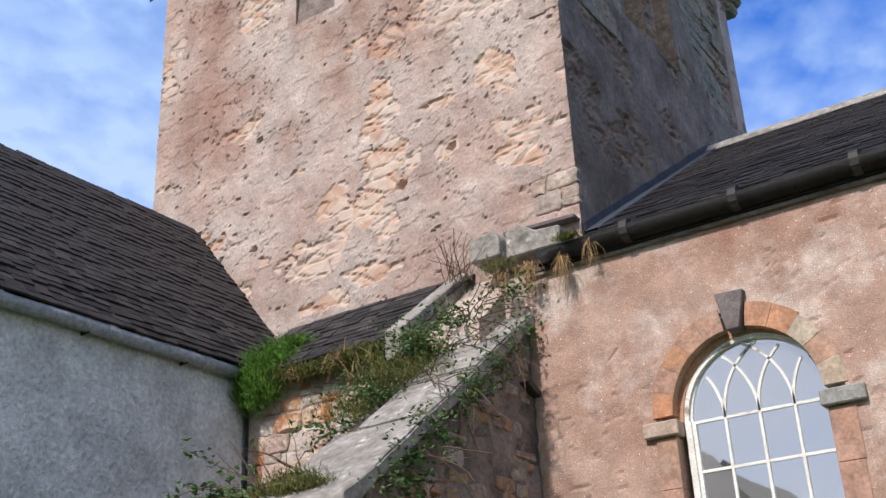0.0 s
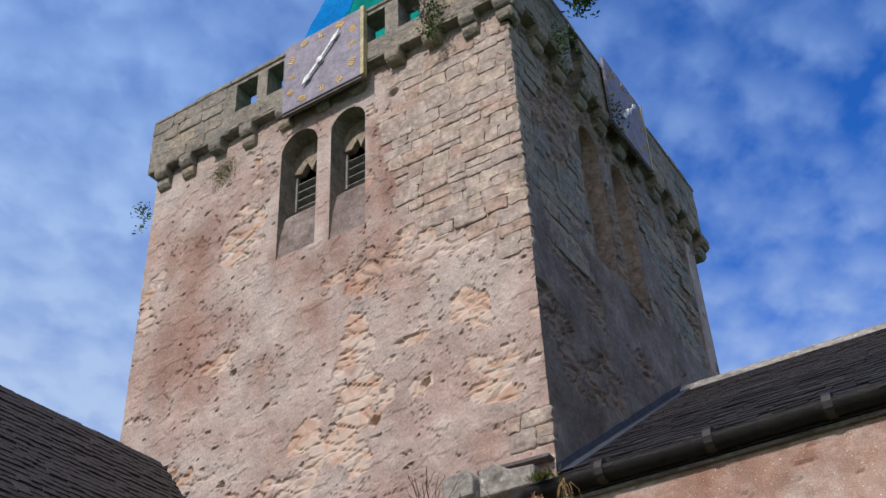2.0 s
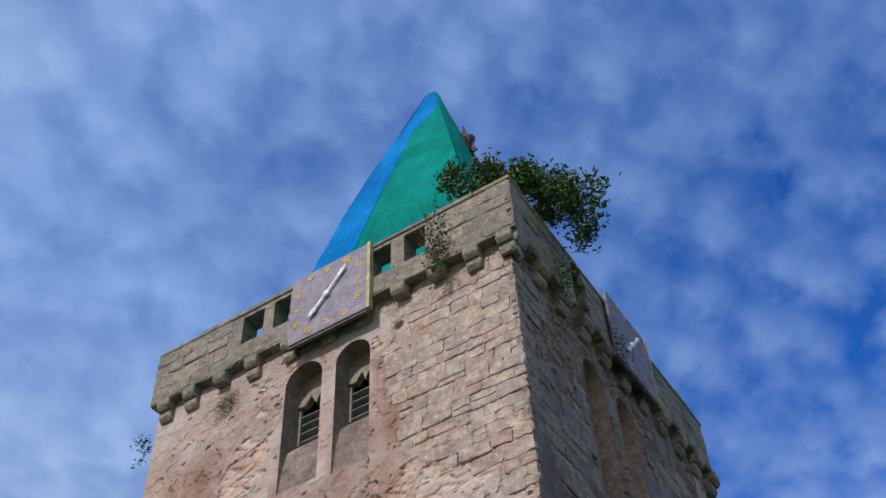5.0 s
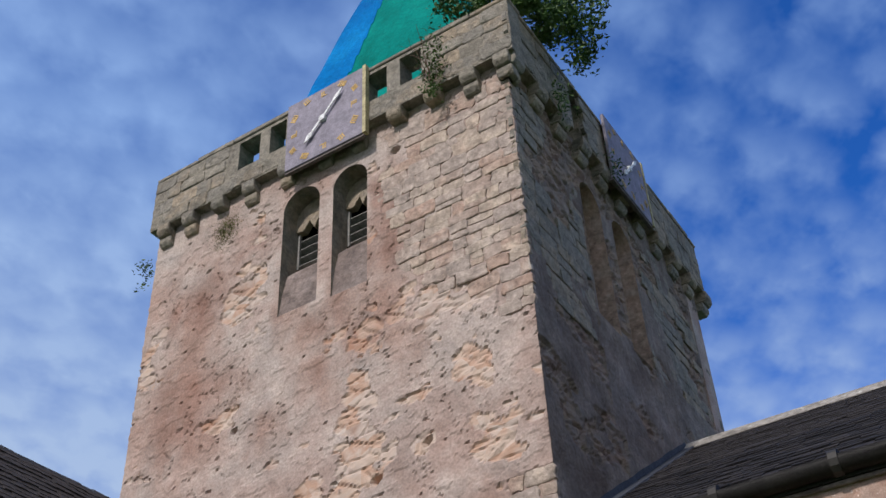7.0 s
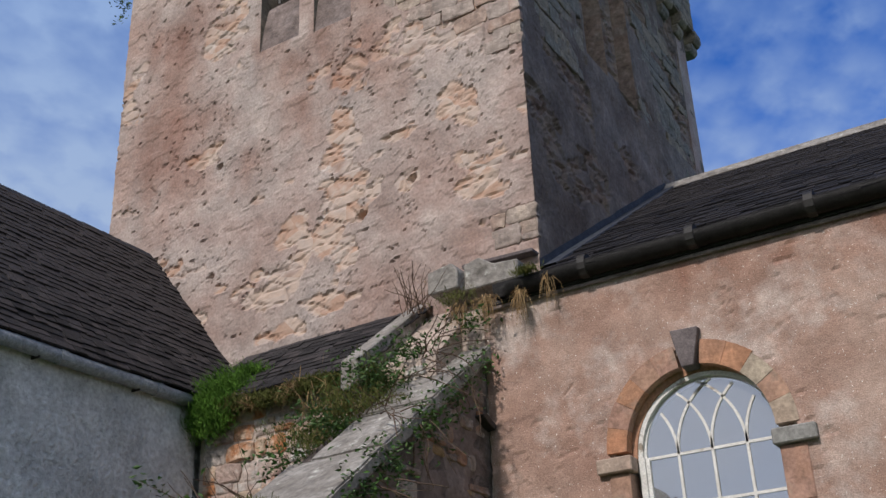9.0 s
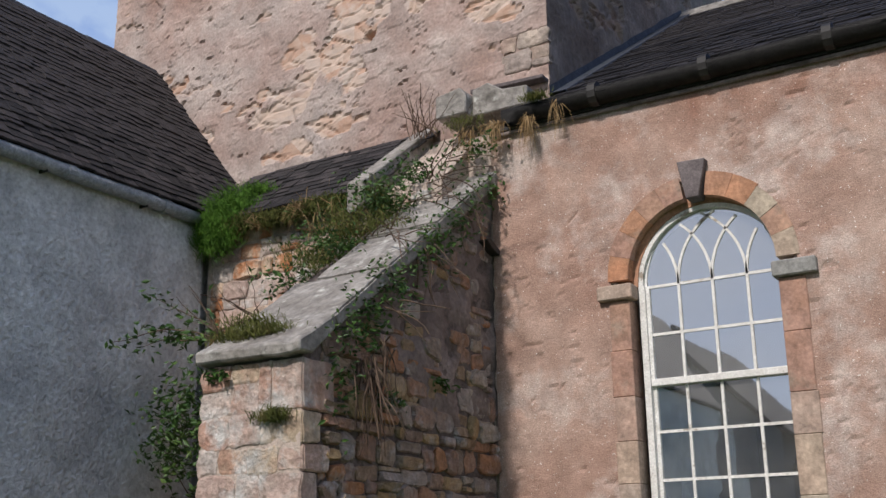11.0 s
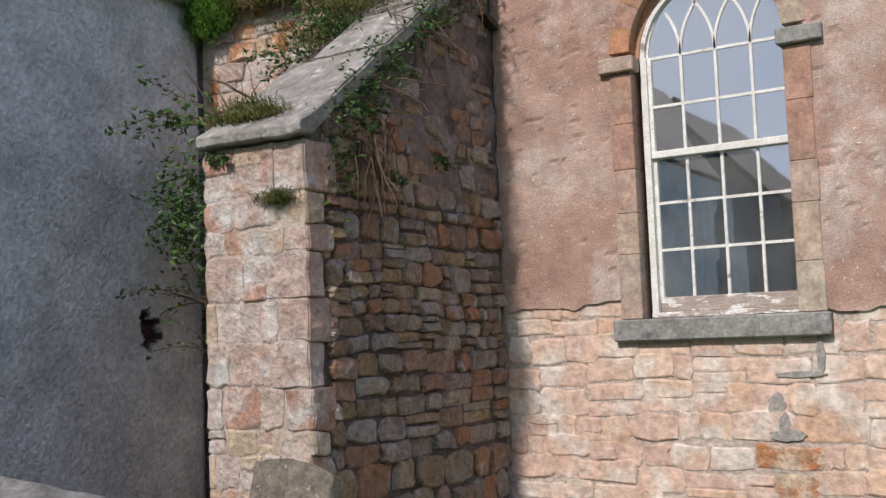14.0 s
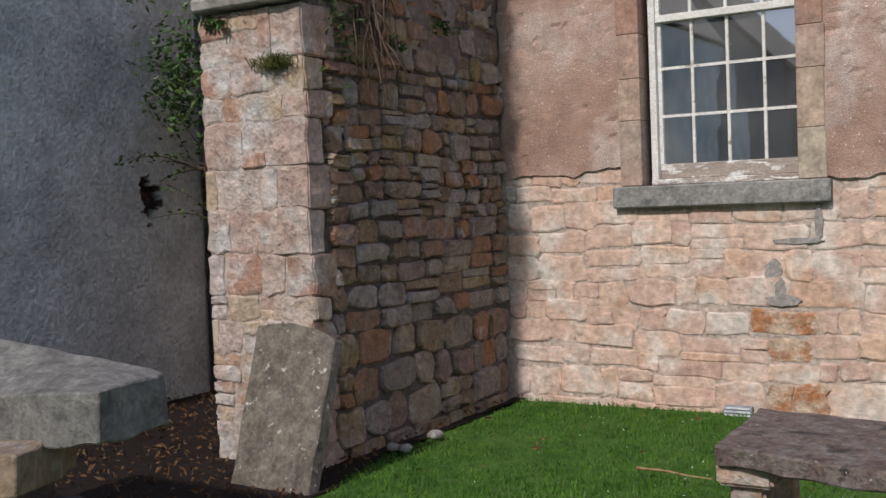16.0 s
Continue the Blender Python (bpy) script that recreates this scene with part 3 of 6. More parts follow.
def glass(name):
    m = bpy.data.materials.new(name)
    m.use_nodes = True
    N, K = m.node_tree.nodes, m.node_tree.links
    N.clear()
    out = N.new("ShaderNodeOutputMaterial")
    tr = N.new("ShaderNodeBsdfTransparent"); tr.inputs[0].default_value = (0.72, 0.76, 0.76, 1)
    gl = N.new("ShaderNodeBsdfGlossy"); gl.inputs["Roughness"].default_value = 0.02; gl.inputs[0].default_value = (0.95, 0.97, 1, 1)
    fz = N.new("ShaderNodeFresnel"); fz.inputs[0].default_value = 1.5
    ml = N.new("ShaderNodeMath"); ml.operation = "MULTIPLY_ADD"; ml.inputs[1].default_value = 1.6; ml.inputs[2].default_value = 0.50
    mx = N.new("ShaderNodeMixShader")
    tc = N.new("ShaderNodeTexCoord")
    no = N.new("ShaderNodeTexNoise"); no.inputs["Scale"].default_value = 3.0
    bp = N.new("ShaderNodeBump"); bp.inputs["Strength"].default_value = 0.003; bp.inputs["Distance"].default_value = 0.05
    K.new(tc.outputs["Object"], no.inputs["Vector"]); K.new(no.outputs["Fac"], bp.inputs["Height"])
    K.new(bp.outputs[0], gl.inputs["Normal"])
    K.new(fz.outputs[0], ml.inputs[0]); K.new(ml.outputs[0], mx.inputs[0])
    K.new(tr.outputs[0], mx.inputs[1]); K.new(gl.outputs[0], mx.inputs[2])
    # pale diffuse layer standing in for whiter, greyer reflections in the panes
    du = N.new("ShaderNodeBsdfDiffuse"); du.inputs[0].default_value = (0.50, 0.49, 0.46, 1)
    nd = N.new("ShaderNodeTexNoise"); nd.inputs["Scale"].default_value = 2.2; nd.inputs["Detail"].default_value = 8
    K.new(tc.outputs["Object"], nd.inputs["Vector"])
    rd = N.new("ShaderNodeMapRange"); rd.inputs["From Min"].default_value = 0.35; rd.inputs["From Max"].default_value = 0.7
    rd.inputs["To Min"].default_value, rd.inputs["To Max"].default_value = 0.03, 0.17
    K.new(nd.outputs["Fac"], rd.inputs["Value"])
    md = N.new("ShaderNodeMixShader")
    K.new(rd.outputs[0], md.inputs[0]); K.new(mx.outputs[0], md.inputs[1]); K.new(du.outputs[0], md.inputs[2])
    K.new(md.outputs[0], out.inputs[0])
    return m


M_GLASS = glass("old_window_glass")

# ground: one sheet, a little uneven near the walls
bm = bmesh.new()
xs = [-90, -40, -20, -12] + [-9 + 0.5 * i for i in range(37)] + [14, 22, 40, 90]
ys = [-90, -40, -20, -10] + [-4 + 0.5 * i for i in range(33)] + [16, 24, 40, 90]
grid = [[bm.verts.new((x, y, -0.06 + 0.012 * noise.noise(Vector((x, y, 0))) + (0.03 * max(0, min(1, (y - 6.8) / 1.0)) if x > BX else 0))) for x in xs] for y in ys]
for r0, r1 in zip(grid, grid[1:]):
    for i in range(len(xs) - 1):
        bm.faces.new((r0[i], r0[i + 1], r1[i + 1], r1[i]))
thing("ground", bm, M_GROUND, "short green churchyard lawn", "lawn", kind="structure", smooth=True)

# ---- nave wall, window ----
WL0, WR0, WSILL, WSPR = -3.14, -1.97, 1.69, 3.775
nave = thing("wall_nave", wall_bm(BX - 0.3, 9, NY + 0.03, NY + 0.6, -0.3, 5.3, [(WL0 - 0.12, WR0 + 0.12, WSILL - 0.1, WSPR)]), M_MORTAR,
             "pink harled church wall over coursed sandstone", "wall", kind="structure")


bare_mix(M_NAVE, [(0.30, 0.20, 0.16), (0.42, 0.31, 0.26), (0.36, 0.26, 0.21)])


def harl_field(u, v):
    """Rough-cast with worn pocks; rusty runs from the gutter above."""
    d = 0.005 * fr((u * 1.2, v * 1.2, 1), 3) + 0.0025 * noise.noise(Vector((u * 17, v * 17, 2)))
    worn = fr((u * 1.1, v * 1.4, 61), 5)
    pock = noise.noise(Vector((u * 9, v * 16, 5)))
    if worn > 0.05 and pock > 0.28:
        d -= min(0.012, (pock - 0.28) * 0.05)
    run = 0.45 + 0.40 * noise.noise(Vector((u * 3.1, 0, 8))) + 0.22 * noise.noise(Vector((u * 9, v * 0.6, 8))) + 0.10 * (u + 2.2)
    wet = max(0.0, min(1.0, (v - 5.25 + run) * 2.0)) * max(0.0, min(1.0, (u + 3.5) * 1.5))
    return d, 0.0, wet * (0.7 + 0.5 * fr((u * 4, v * 4, 9)))


def ragged(u):
    return (1.81 if u < -2.5 else 1.70) + 0.05 * fr((u * 2.2, 0, 5)) + 0.02 * noise.noise(Vector((u * 9, 4, 0)))


harl = skin("harling", on_front(NY), (BX, 1.5, 1.9, 5.3), 0.03, [(WL0 - 0.15, WR0 + 0.15, 1.0, WSPR)], harl_field, M_NAVE, nave)
bm = bmesh.new()
for lo, hi in ((BX, WL0 - 0.15), (WR0 + 0.15, 1.5)):
    n = int((hi - lo) / 0.025)
    for i in range(n):
        a, b = lo + (hi - lo) * i / n, lo + (hi - lo) * (i + 1) / n
        za, zb = ragged(a), ragged(b)
        v = [bm.verts.new(p) for p in ((a, NY, za), (b, NY, zb), (b, NY, 1.9), (a, NY, 1.9), (a, NY + 0.03, za), (b, NY + 0.03, zb))]
        bm.faces.new(v[:4])
        bm.faces.new((v[1], v[0], v[4], v[5]))
part("harling_edge", bm, M_NAVE, nave)
part("harling", box_bm(1.5, 9, NY, NY + 0.028, -0.3, 5.3), M_NAVE, nave)

win = holder("window_1", "round-headed white sash window with intersecting gothic glazing", "window", kind="structure")
# jamb stones
for side, (xa, xb) in (("l", (-3.31, WL0)), ("r", (WR0, -1.77))):
    z = WSILL
    for h in ((0.50, 0.32, 0.34, 0.36, 0.40) if side == "l" else (0.36, 0.42, 0.30, 0.44, 0.40)):
        z1 = min(z + h, 3.615)
        dx = rnd.uniform(-0.012, 0.012)
        part("jamb_stone", box_bm(xa + (dx if side == "l" else 0), xb + (dx if side == "r" else 0), NY - 0.012, NY + (0.17 if side == "l" else 0.09), z + 0.001, z1 - 0.001, bevel=0.005), M_ARCH if (side == "l" and z1 > 3.0) or (side == "r" and 2.7 < z < 3.3) else M_QUOIN, win)
        z = z1
for xa, xb in ((-3.395, -3.10), (-2.005, -1.68)):
    part("impost", box_bm(xa, xb, NY - 0.06, NY + 0.085, 3.615, 3.735, bevel=0.01), M_SILL if xa > -3 else M_QUOIN, win)
cxw, r_in, r_out = (WL0 + WR0) / 2, (WR0 - WL0) / 2, 0.765
n_v = 11
for i in range(n_v):
    a0, a1 = math.pi * i / n_v, math.pi * (i + 1) / n_v
    if abs((a0 + a1) / 2 - math.pi / 2) < 0.12:
        continue
    pts = []
    for rad in (r_in, r_out + rnd.uniform(-0.012, 0.012)):
        for k in range(4):
            a = a0 + 0.002 + (a1 - a0 - 0.004) * k / 3
            pts.append((cxw - rad * math.cos(a), max(3.738, WSPR + rad * math.sin(a)) if rad > r_in else max(3.738, WSPR + rad * math.sin(a))))
    poly = pts[:4] + pts[4:][::-1]
    part("voussoir", prism_bm(poly, "y", NY - 0.012 + rnd.uniform(-0.003, 0.003), NY + 0.17), M_QUOIN if i in (8, 10) else M_ARCH, win)
part("keystone", prism_bm([(-2.60, 4.33), (-2.50, 4.335), (-2.425, 4.635), (-2.655, 4.645)], "y", NY - 0.07, NY + 0.085, bevel=0.006), M_KEY, win, "dark grey projecting keystone")
part("window_sill", box_bm(-3.37, -1.745, NY - 0.055, NY + 0.25, 1.52, WSILL - 0.003, bevel=0.012), M_SILL, win, "weathered grey stone sill")
FY = NY + 0.12   # face of the sash box


def bar_bm(p, q, w, y0, y1):
    """A straight glazing bar in the window's plane."""
    d = Vector((q[0] - p[0], q[1] - p[1]))
    n = Vector((-d.y, d.x)).normalized() * w / 2
    return prism_bm([(p[0] + n.x, p[1] + n.y), (q[0] + n.x, q[1] + n.y), (q[0] - n.x, q[1] - n.y), (p[0] - n.x, p[1] - n.y)], "y", y0, y1)


def arc_bm(pts, w, y0, y1):
    bm = bmesh.new()
    rows = []
    for i, p in enumerate(pts):
        a, b = pts[max(i - 1, 0)], pts[min(i + 1, len(pts) - 1)]
        d = Vector((b[0] - a[0], b[1] - a[1])).normalized()
        n = Vector((-d.y, d.x)) * w / 2
        rows.append([bm.verts.new(v) for v in ((p[0] + n.x, y0, p[1] + n.y), (p[0] - n.x, y0, p[1] - n.y), (p[0] - n.x, y1, p[1] - n.y), (p[0] + n.x, y1, p[1] + n.y))])
    for a, b in zip(rows, rows[1:]):
        for k in range(4):
            bm.faces.new((a[k], a[(k + 1) % 4], b[(k + 1) % 4], b[k]))
    bm.faces.new(rows[0])
    bm.faces.new(rows[-1][::-1])
    return bm


GL, GR = -3.05, -1.965
HEAD = WSPR - 0.045   # springing of the sash box
cxw, r_in = (GL + GR) / 2, 0.60   # the sash box stands a little behind the jambs
def head_arc(rad, n=24):
    return [(cxw - rad * math.cos(math.pi * k / n), HEAD + rad * math.sin(math.pi * k / n)) for k in range(n + 1)]


frame_parts = [("window_frame", box_bm(GL - 0.05, GL, FY - 0.02, FY + 0.12, WSILL, HEAD)), ("window_frame", box_bm(GR, GR + 0.06, FY - 0.02, FY + 0.12, WSILL, HEAD)),
               ("window_frame", arc_bm(head_arc(r_in - 0.028), 0.036, FY - 0.02, FY + 0.12))]
part("soffit", arc_bm(head_arc(r_in + 0.05), 0.115, FY - 0.028, FY + 0.10), M_ARCH, win, "orange sandstone arch soffit")
for nme, b in frame_parts:
    part(nme, b, M_WHITE, win)
part("bottom_rail", box_bm(GL, GR, FY + 0.03, FY + 0.08, WSILL + 0.045, 1.85, bevel=0.006), M_FLAKE, win, "flaking white bottom rail")
part("frame_sill", box_bm(GL - 0.05, GR + 0.06, FY - 0.04, FY + 0.12, WSILL - 0.001, WSILL + 0.045, bevel=0.006), M_FLAKE, win)
part("meeting_rail", box_bm(GL, GR, FY - 0.005, FY + 0.08, 2.93, 2.985, bevel=0.004), M_WHITE, win)
for x in (GL, GR - 0.03):
    part("sash_stile", box_bm(x, x + 0.03, FY + 0.03, FY + 0.07, 1.85, 2.93), M_WHITE, win)
    part("sash_stile", box_bm(x, x + 0.03, FY + 0.005, FY + 0.045, 2.985, HEAD), M_WHITE, win)
bars = [GL + (GR - GL) * k / 4 for k in (1, 2, 3)]
for x in bars:
    part("glazing_bar", box_bm(x - 0.011, x + 0.011, FY + 0.035, FY + 0.06, 1.85, 2.93), M_WHITE, win)
    part("glazing_bar", box_bm(x - 0.011, x + 0.011, FY + 0.01, FY + 0.035, 2.985, 3.72), M_WHITE, win)
for z in (2.215, 2.58):
    part("glazing_bar", box_bm(GL, GR, FY + 0.037, FY + 0.058, z - 0.011, z + 0.011), M_WHITE, win)
for z in (3.335, 3.72):
    part("glazing_bar", box_bm(GL, GR, FY + 0.012, FY + 0.033, z - 0.011, z + 0.011), M_WHITE, win)
RA = 0.62
for x in [GL] + bars + [GR]:
    for s in (1, -1):
        pts = []
        for k in range(17):
            a = math.pi / 2 * k / 16
            px, pz = x + s * RA * (1 - math.cos(a)), 3.72 + RA * math.sin(a)
            if math.hypot(px - cxw, pz - HEAD) > r_in - 0.045 and k > 1:
                break
            if GL - 0.001 <= px <= GR + 0.001:
                pts.append((px, pz))
        if len(pts) > 3:
            part("tracery_bar", arc_bm(pts, 0.02, FY + 0.011, FY + 0.034), M_WHITE, win)
xs4 = [GL] + bars + [GR]
zs_lo, zs_hi = [1.85, 2.215, 2.58, 2.93], [2.985, 3.335, 3.72]
for zs, y in ((zs_lo, FY + 0.047), (zs_hi, FY + 0.022)):
    for i in range(4):
        for z0, z1 in zip(zs, zs[1:]):
            bm = bmesh.new()
            t = rnd.uniform(-0.0022, 0.0022)
            bm.faces.new([bm.verts.new(p) for p in ((xs4[i], y + t, z0), (xs4[i + 1], y - t, z0), (xs4[i + 1], y - t * 0.4, z1), (xs4[i], y + t * 1.3, z1))])
            part("pane", bm, M_GLASS, win).visible_shadow = False
bm = bmesh.new()
bm.faces.new([bm.verts.new((cxw - (r_in - 0.03) * math.cos(math.pi * k / 24), FY + 0.022, 3.72 if k in (0, 24) else HEAD + (r_in - 0.03) * math.sin(math.pi * k / 24))) for k in range(25)])
part("pane", bm, M_GLASS, win, "fan-light glass in the arched head").visible_shadow = False
# unlit room behind the window, darkness put into near-black walls, with drawn grey blinds
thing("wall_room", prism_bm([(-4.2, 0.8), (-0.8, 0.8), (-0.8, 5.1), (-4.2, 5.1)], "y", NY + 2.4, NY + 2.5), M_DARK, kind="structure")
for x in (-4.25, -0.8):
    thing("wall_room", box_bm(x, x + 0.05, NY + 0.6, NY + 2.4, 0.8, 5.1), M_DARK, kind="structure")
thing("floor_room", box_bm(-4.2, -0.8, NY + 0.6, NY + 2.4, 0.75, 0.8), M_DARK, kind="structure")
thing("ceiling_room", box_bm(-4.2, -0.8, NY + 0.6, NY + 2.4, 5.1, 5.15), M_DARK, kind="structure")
M_BLIND = plain("grey_blind", (0.20, 0.20, 0.19), 0.9)
bm = bmesh.new()
for k in range(40):
    x = -3.0 + 0.62 * k / 40
    x2 = -3.0 + 0.62 * (k + 1) / 40
    ya, yb = NY + 0.5 + 0.02 * math.sin(k * 1.1), NY + 0.5 + 0.02 * math.sin((k + 1) * 1.1)
    bm.faces.new([bm.verts.new(p) for p in ((x, ya, 1.6), (x2, yb, 1.6), (x2, yb, 2.62), (x, ya, 2.62))])
bmesh.ops.solidify(bm, geom=bm.faces[:], thickness=0.01)
thing("curtain", bm, M_BLIND, "drawn grey curtain behind the sash window", "curtain", smooth=True)

# vent grille low on the wall
vent = holder("wall_vent", "pale slatted air vent set low in the stone wall", "vent")
part("vent_frame", box_bm(-2.55, -2.34, NY - 0.035, NY + 0.03, -0.075, 0.04, bevel=0.004), M_IRON, vent)
for k in range(4):
    part("vent_slat", box_bm(-2.54, -2.35, NY - 0.045, NY - 0.036, -0.06 + 0.026 * k, -0.047 + 0.026 * k), M_VENT, vent)

# ---- nave roof, gutter ----
SLATES = []
for k in range(6):
    bm = bmesh.new()
    w, l = 0.5, 1.0
    j = [rnd.uniform(-0.03, 0.03) for _ in range(6)]
    pts = [(-w + 0.015, 0 + j[0] * 0.8), (-0.1, j[1] * 0.5), (w - 0.015, j[2] * 0.8), (w - 0.015, l), (-w + 0.015, l)]
    top = [bm.verts.new((x, y, 1.0)) for x, y in pts]
    bot = [bm.verts.new((x, y, 0.0)) for x, y in pts]
    bm.faces.new(top)
    for i in range(5):
        bm.faces.new((top[i], bot[i], bot[(i + 1) % 5], top[(i + 1) % 5]))
    me = bpy.data.meshes.new("slate")
    bm.to_mesh(me)
    bm.free()
    SLATES.append(me)


def lay_slates(parent, origin, along, up, length, height, width, gauge, mat, thick=0.012, most=300, keep=None):
    """Slates in courses from the eaves, each lapping the one below."""
    meshes = []
    for me in SLATES:
        m2 = me.copy()
        m2.materials.clear()
        m2.materials.append(mat)
        meshes.append(m2)
    along, up = Vector(along).normalized(), Vector(up).normalized()
    nrm = along.cross(up)
    if nrm.z < 0:
        nrm = -nrm
    rows, n, rest = int(height / gauge + 0.5), 0, []
    for r in range(rows):
        s = (r % 2) * width / 2 - width * 0.25
        while s < length:
            w = width * rnd.uniform(0.7, 1.25)
            c = origin + along * (s + w / 2) + up * (r * gauge + rnd.uniform(-0.016, 0.016)) + nrm * (0.006 + rnd.uniform(0, 0.012) + 0.012 * noise.noise(Vector((s * 0.8, r * 0.3, 6))))
            u2 = (up - nrm * thick * 5).normalized()
            x2 = (along + up * rnd.uniform(-0.03, 0.03)).normalized()
            n2 = x2.cross(u2)
            if n2.z < 0:
                n2 = -n2
            m = Matrix(((x2.x * w, u2.x * gauge * 1.9, n2.x * thick, c.x), (x2.y * w, u2.y * gauge * 1.9, n2.y * thick, c.y),
                        (x2.z * w, u2.z * gauge * 1.9, n2.z * thick, c.z), (0, 0, 0, 1)))
            if keep is None or keep(c):
                if n < most:
                    ob = new("slate", meshes[rnd.randrange(len(meshes))])
                    ob.parent = parent
                    ob.matrix_basis = m
                    n += 1
                else:
                    rest.append(m)
            s += w
    if rest:
        vs, fs = [], []
        for m in rest:
            src = meshes[rnd.randrange(len(meshes))]
            k = len(vs)
            vs += [m @ v.co for v in src.vertices]
            fs += [[k + i for i in p.vertices] for p in src.polygons]
        me = bpy.data.meshes.new("slate_field")
        me.from_pydata(vs, [], fs)
        me.materials.append(mat)
        tagged(new("slate_field", me), "rows of lapped roof slates", kind="stuff").parent = parent


roof = thing("roof_nave", prism_bm([(NY - 0.13, 5.33), (12.24, 8.2), (16.7, 5.3)], "x", TX, 9), M_NSLATE, "dark slated nave roof rising to a stone ridge", "roof", kind="structure")
e, up = Vector((TX + 0.02, NY - 0.15, 5.345)), Vector((0, 12.24 - NY + 0.13, 2.87))
lay_slates(roof, e, (1, 0, 0), up, 3.6, up.length - 0.1, 0.23, 0.15, M_NSLATE)
part("ridge_stone", prism_bm([(12.05, 8.13), (12.24, 8.31), (12.43, 8.13)], "x", TX + 0.02, 9, bevel=0.01), M_COPING, roof, "pale stone ridge")
# lead soaker against the tower
bm = bmesh.new()
prev = None
for k in range(25):
    y = 8.28 + 3.96 * k / 24
    z = 5.35 + (y - NY + 0.15) * 0.649
    h = 0.11 + 0.02 * noise.noise(Vector((y * 3, 0, 0)))
    q = [bm.verts.new(p) for p in ((TX + 0.01, y, z + h), (TX + 0.016, y, z + 0.03), (TX + 0.17, y, z + 0.035), (TX + 0.18, y, z - 0.02))]
    if prev:
        for i in range(3):
            bm.faces.new((prev[i], prev[i + 1], q[i + 1], q[i]))
    prev = q
part("lead_soaker", bm, M_LEAD, roof, "blue-grey lead flashing")
gut = holder("nave_gutter", "black cast-iron half-round gutter along the nave eaves", "gutter")
bm = bmesh.new()
for k in range(60):
    a, b = -4.15 + 9 * k / 60, -4.15 + 9 * (k + 1) / 60
    if k == 0:
        ring0 = [bm.verts.new((a, NY - 0.085 + 0.09 * math.cos(t), 5.375 + 0.095 * math.sin(t))) for t in (math.pi * (0.1 - 1.2 * i / 10) for i in range(11))]
    ring1 = [bm.verts.new((b, NY - 0.085 + 0.09 * math.cos(t), 5.375 + 0.095 * math.sin(t) + 0.008 * noise.noise(Vector((b, 0, 0))))) for t in (math.pi * (0.1 - 1.2 * i / 10) for i in range(11))]
    for i in range(10):
        bm.faces.new((ring0[i], ring0[i + 1], ring1[i + 1], ring1[i]))
    ring0 = ring1
bmesh.ops.solidify(bm, geom=bm.faces[:], thickness=0.008)
part("trough", bm, M_BLACK, gut, smooth=True)
for k in range(6):
    x = -3.3 + k * 0.95
    part("gutter_joint", tube_bm([(x - 0.035, NY - 0.085, 5.375), (x + 0.035, NY - 0.085, 5.375)], 0.105, 12), M_BLACK, gut)
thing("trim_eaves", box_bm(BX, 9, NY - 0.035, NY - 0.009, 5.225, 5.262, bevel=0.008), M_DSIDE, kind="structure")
thing("trim_eaves", box_bm(BX, 9, NY - 0.045, NY - 0.009, 5.266, 5.32), M_BLACK, kind="structure")

# ---- tower ----
tower = holder("church_tower", "square weathered stone church tower, pink render peeling from rubble", "tower")
NF = [(-7.40, -6.80, 9.50, 11.17), (-6.58, -6.04, 9.45, 11.17)]      # belfry niches of the front
NR = [(10.06, 10.66, 9.10, 11.05), (11.02, 11.60, 9.10, 11.05)]      # and of the side
BARE = [(-7.15, 6.35, 0.55, 0.30), (-6.6, 6.75, 0.55, 0.42), (-6.1, 7.2, 0.42, 0.42), (-6.2, 7.75, 0.25, 0.45), (-6.0, 8.7, 0.28, 0.32), (-5.0, 8.7, 0.7, 0.28),
        (-4.7, 7.75, 0.3, 0.3), (-4.45, 6.9, 0.3, 0.35), (-7.95, 10.15, 0.38, 0.5), (-6.9, 5.75, 0.4, 0.1), (-5.3, 7.08, 0.14, 0.1)]


STAINS = [(-7.2, 8.85, 10.3, 0.32), (-6.35, 8.6, 9.9, 0.32), (-5.78, 9.0, 11.5, 0.24), (-6.85, 7.9, 9.3, 0.3), (-5.9, 8.2, 9.6, 0.45), (-9.0, 8.7, 9.8, 0.6), (-7.5, 7.4, 8.4, 0.35), (-8.8, 7.6, 10.8, 0.7), (-6.2, 8.2, 10.4, 0.3), (-6.9, 8.2, 9.5, 0.4)]


def stone_zone(x, z):
    w = 0.28 * fr((x * 1.3, z * 1.3, 9)) 
    return (x + w > -5.75 + max(0, 9.6 - z) * 1.1 and z > 8.75 + w) or (x + 0.5 * w > -4.35 and z > 6.0 and fr((x * 0.7, z * 1.1, 12)) > 0.02)


def rubble(u, v):
    (d0, d1, *_), _p = noise.voronoi(Vector((u * 2.6, v * 7.0, 2.0)))
    joint = max(0.0, 1 - (d1 - d0) / 0.16)
    return -0.012 - 0.022 * joint + 0.014 * noise.noise(_p[0] * 7.3) + 0.010 * fr((u * 6, v * 6, 4))


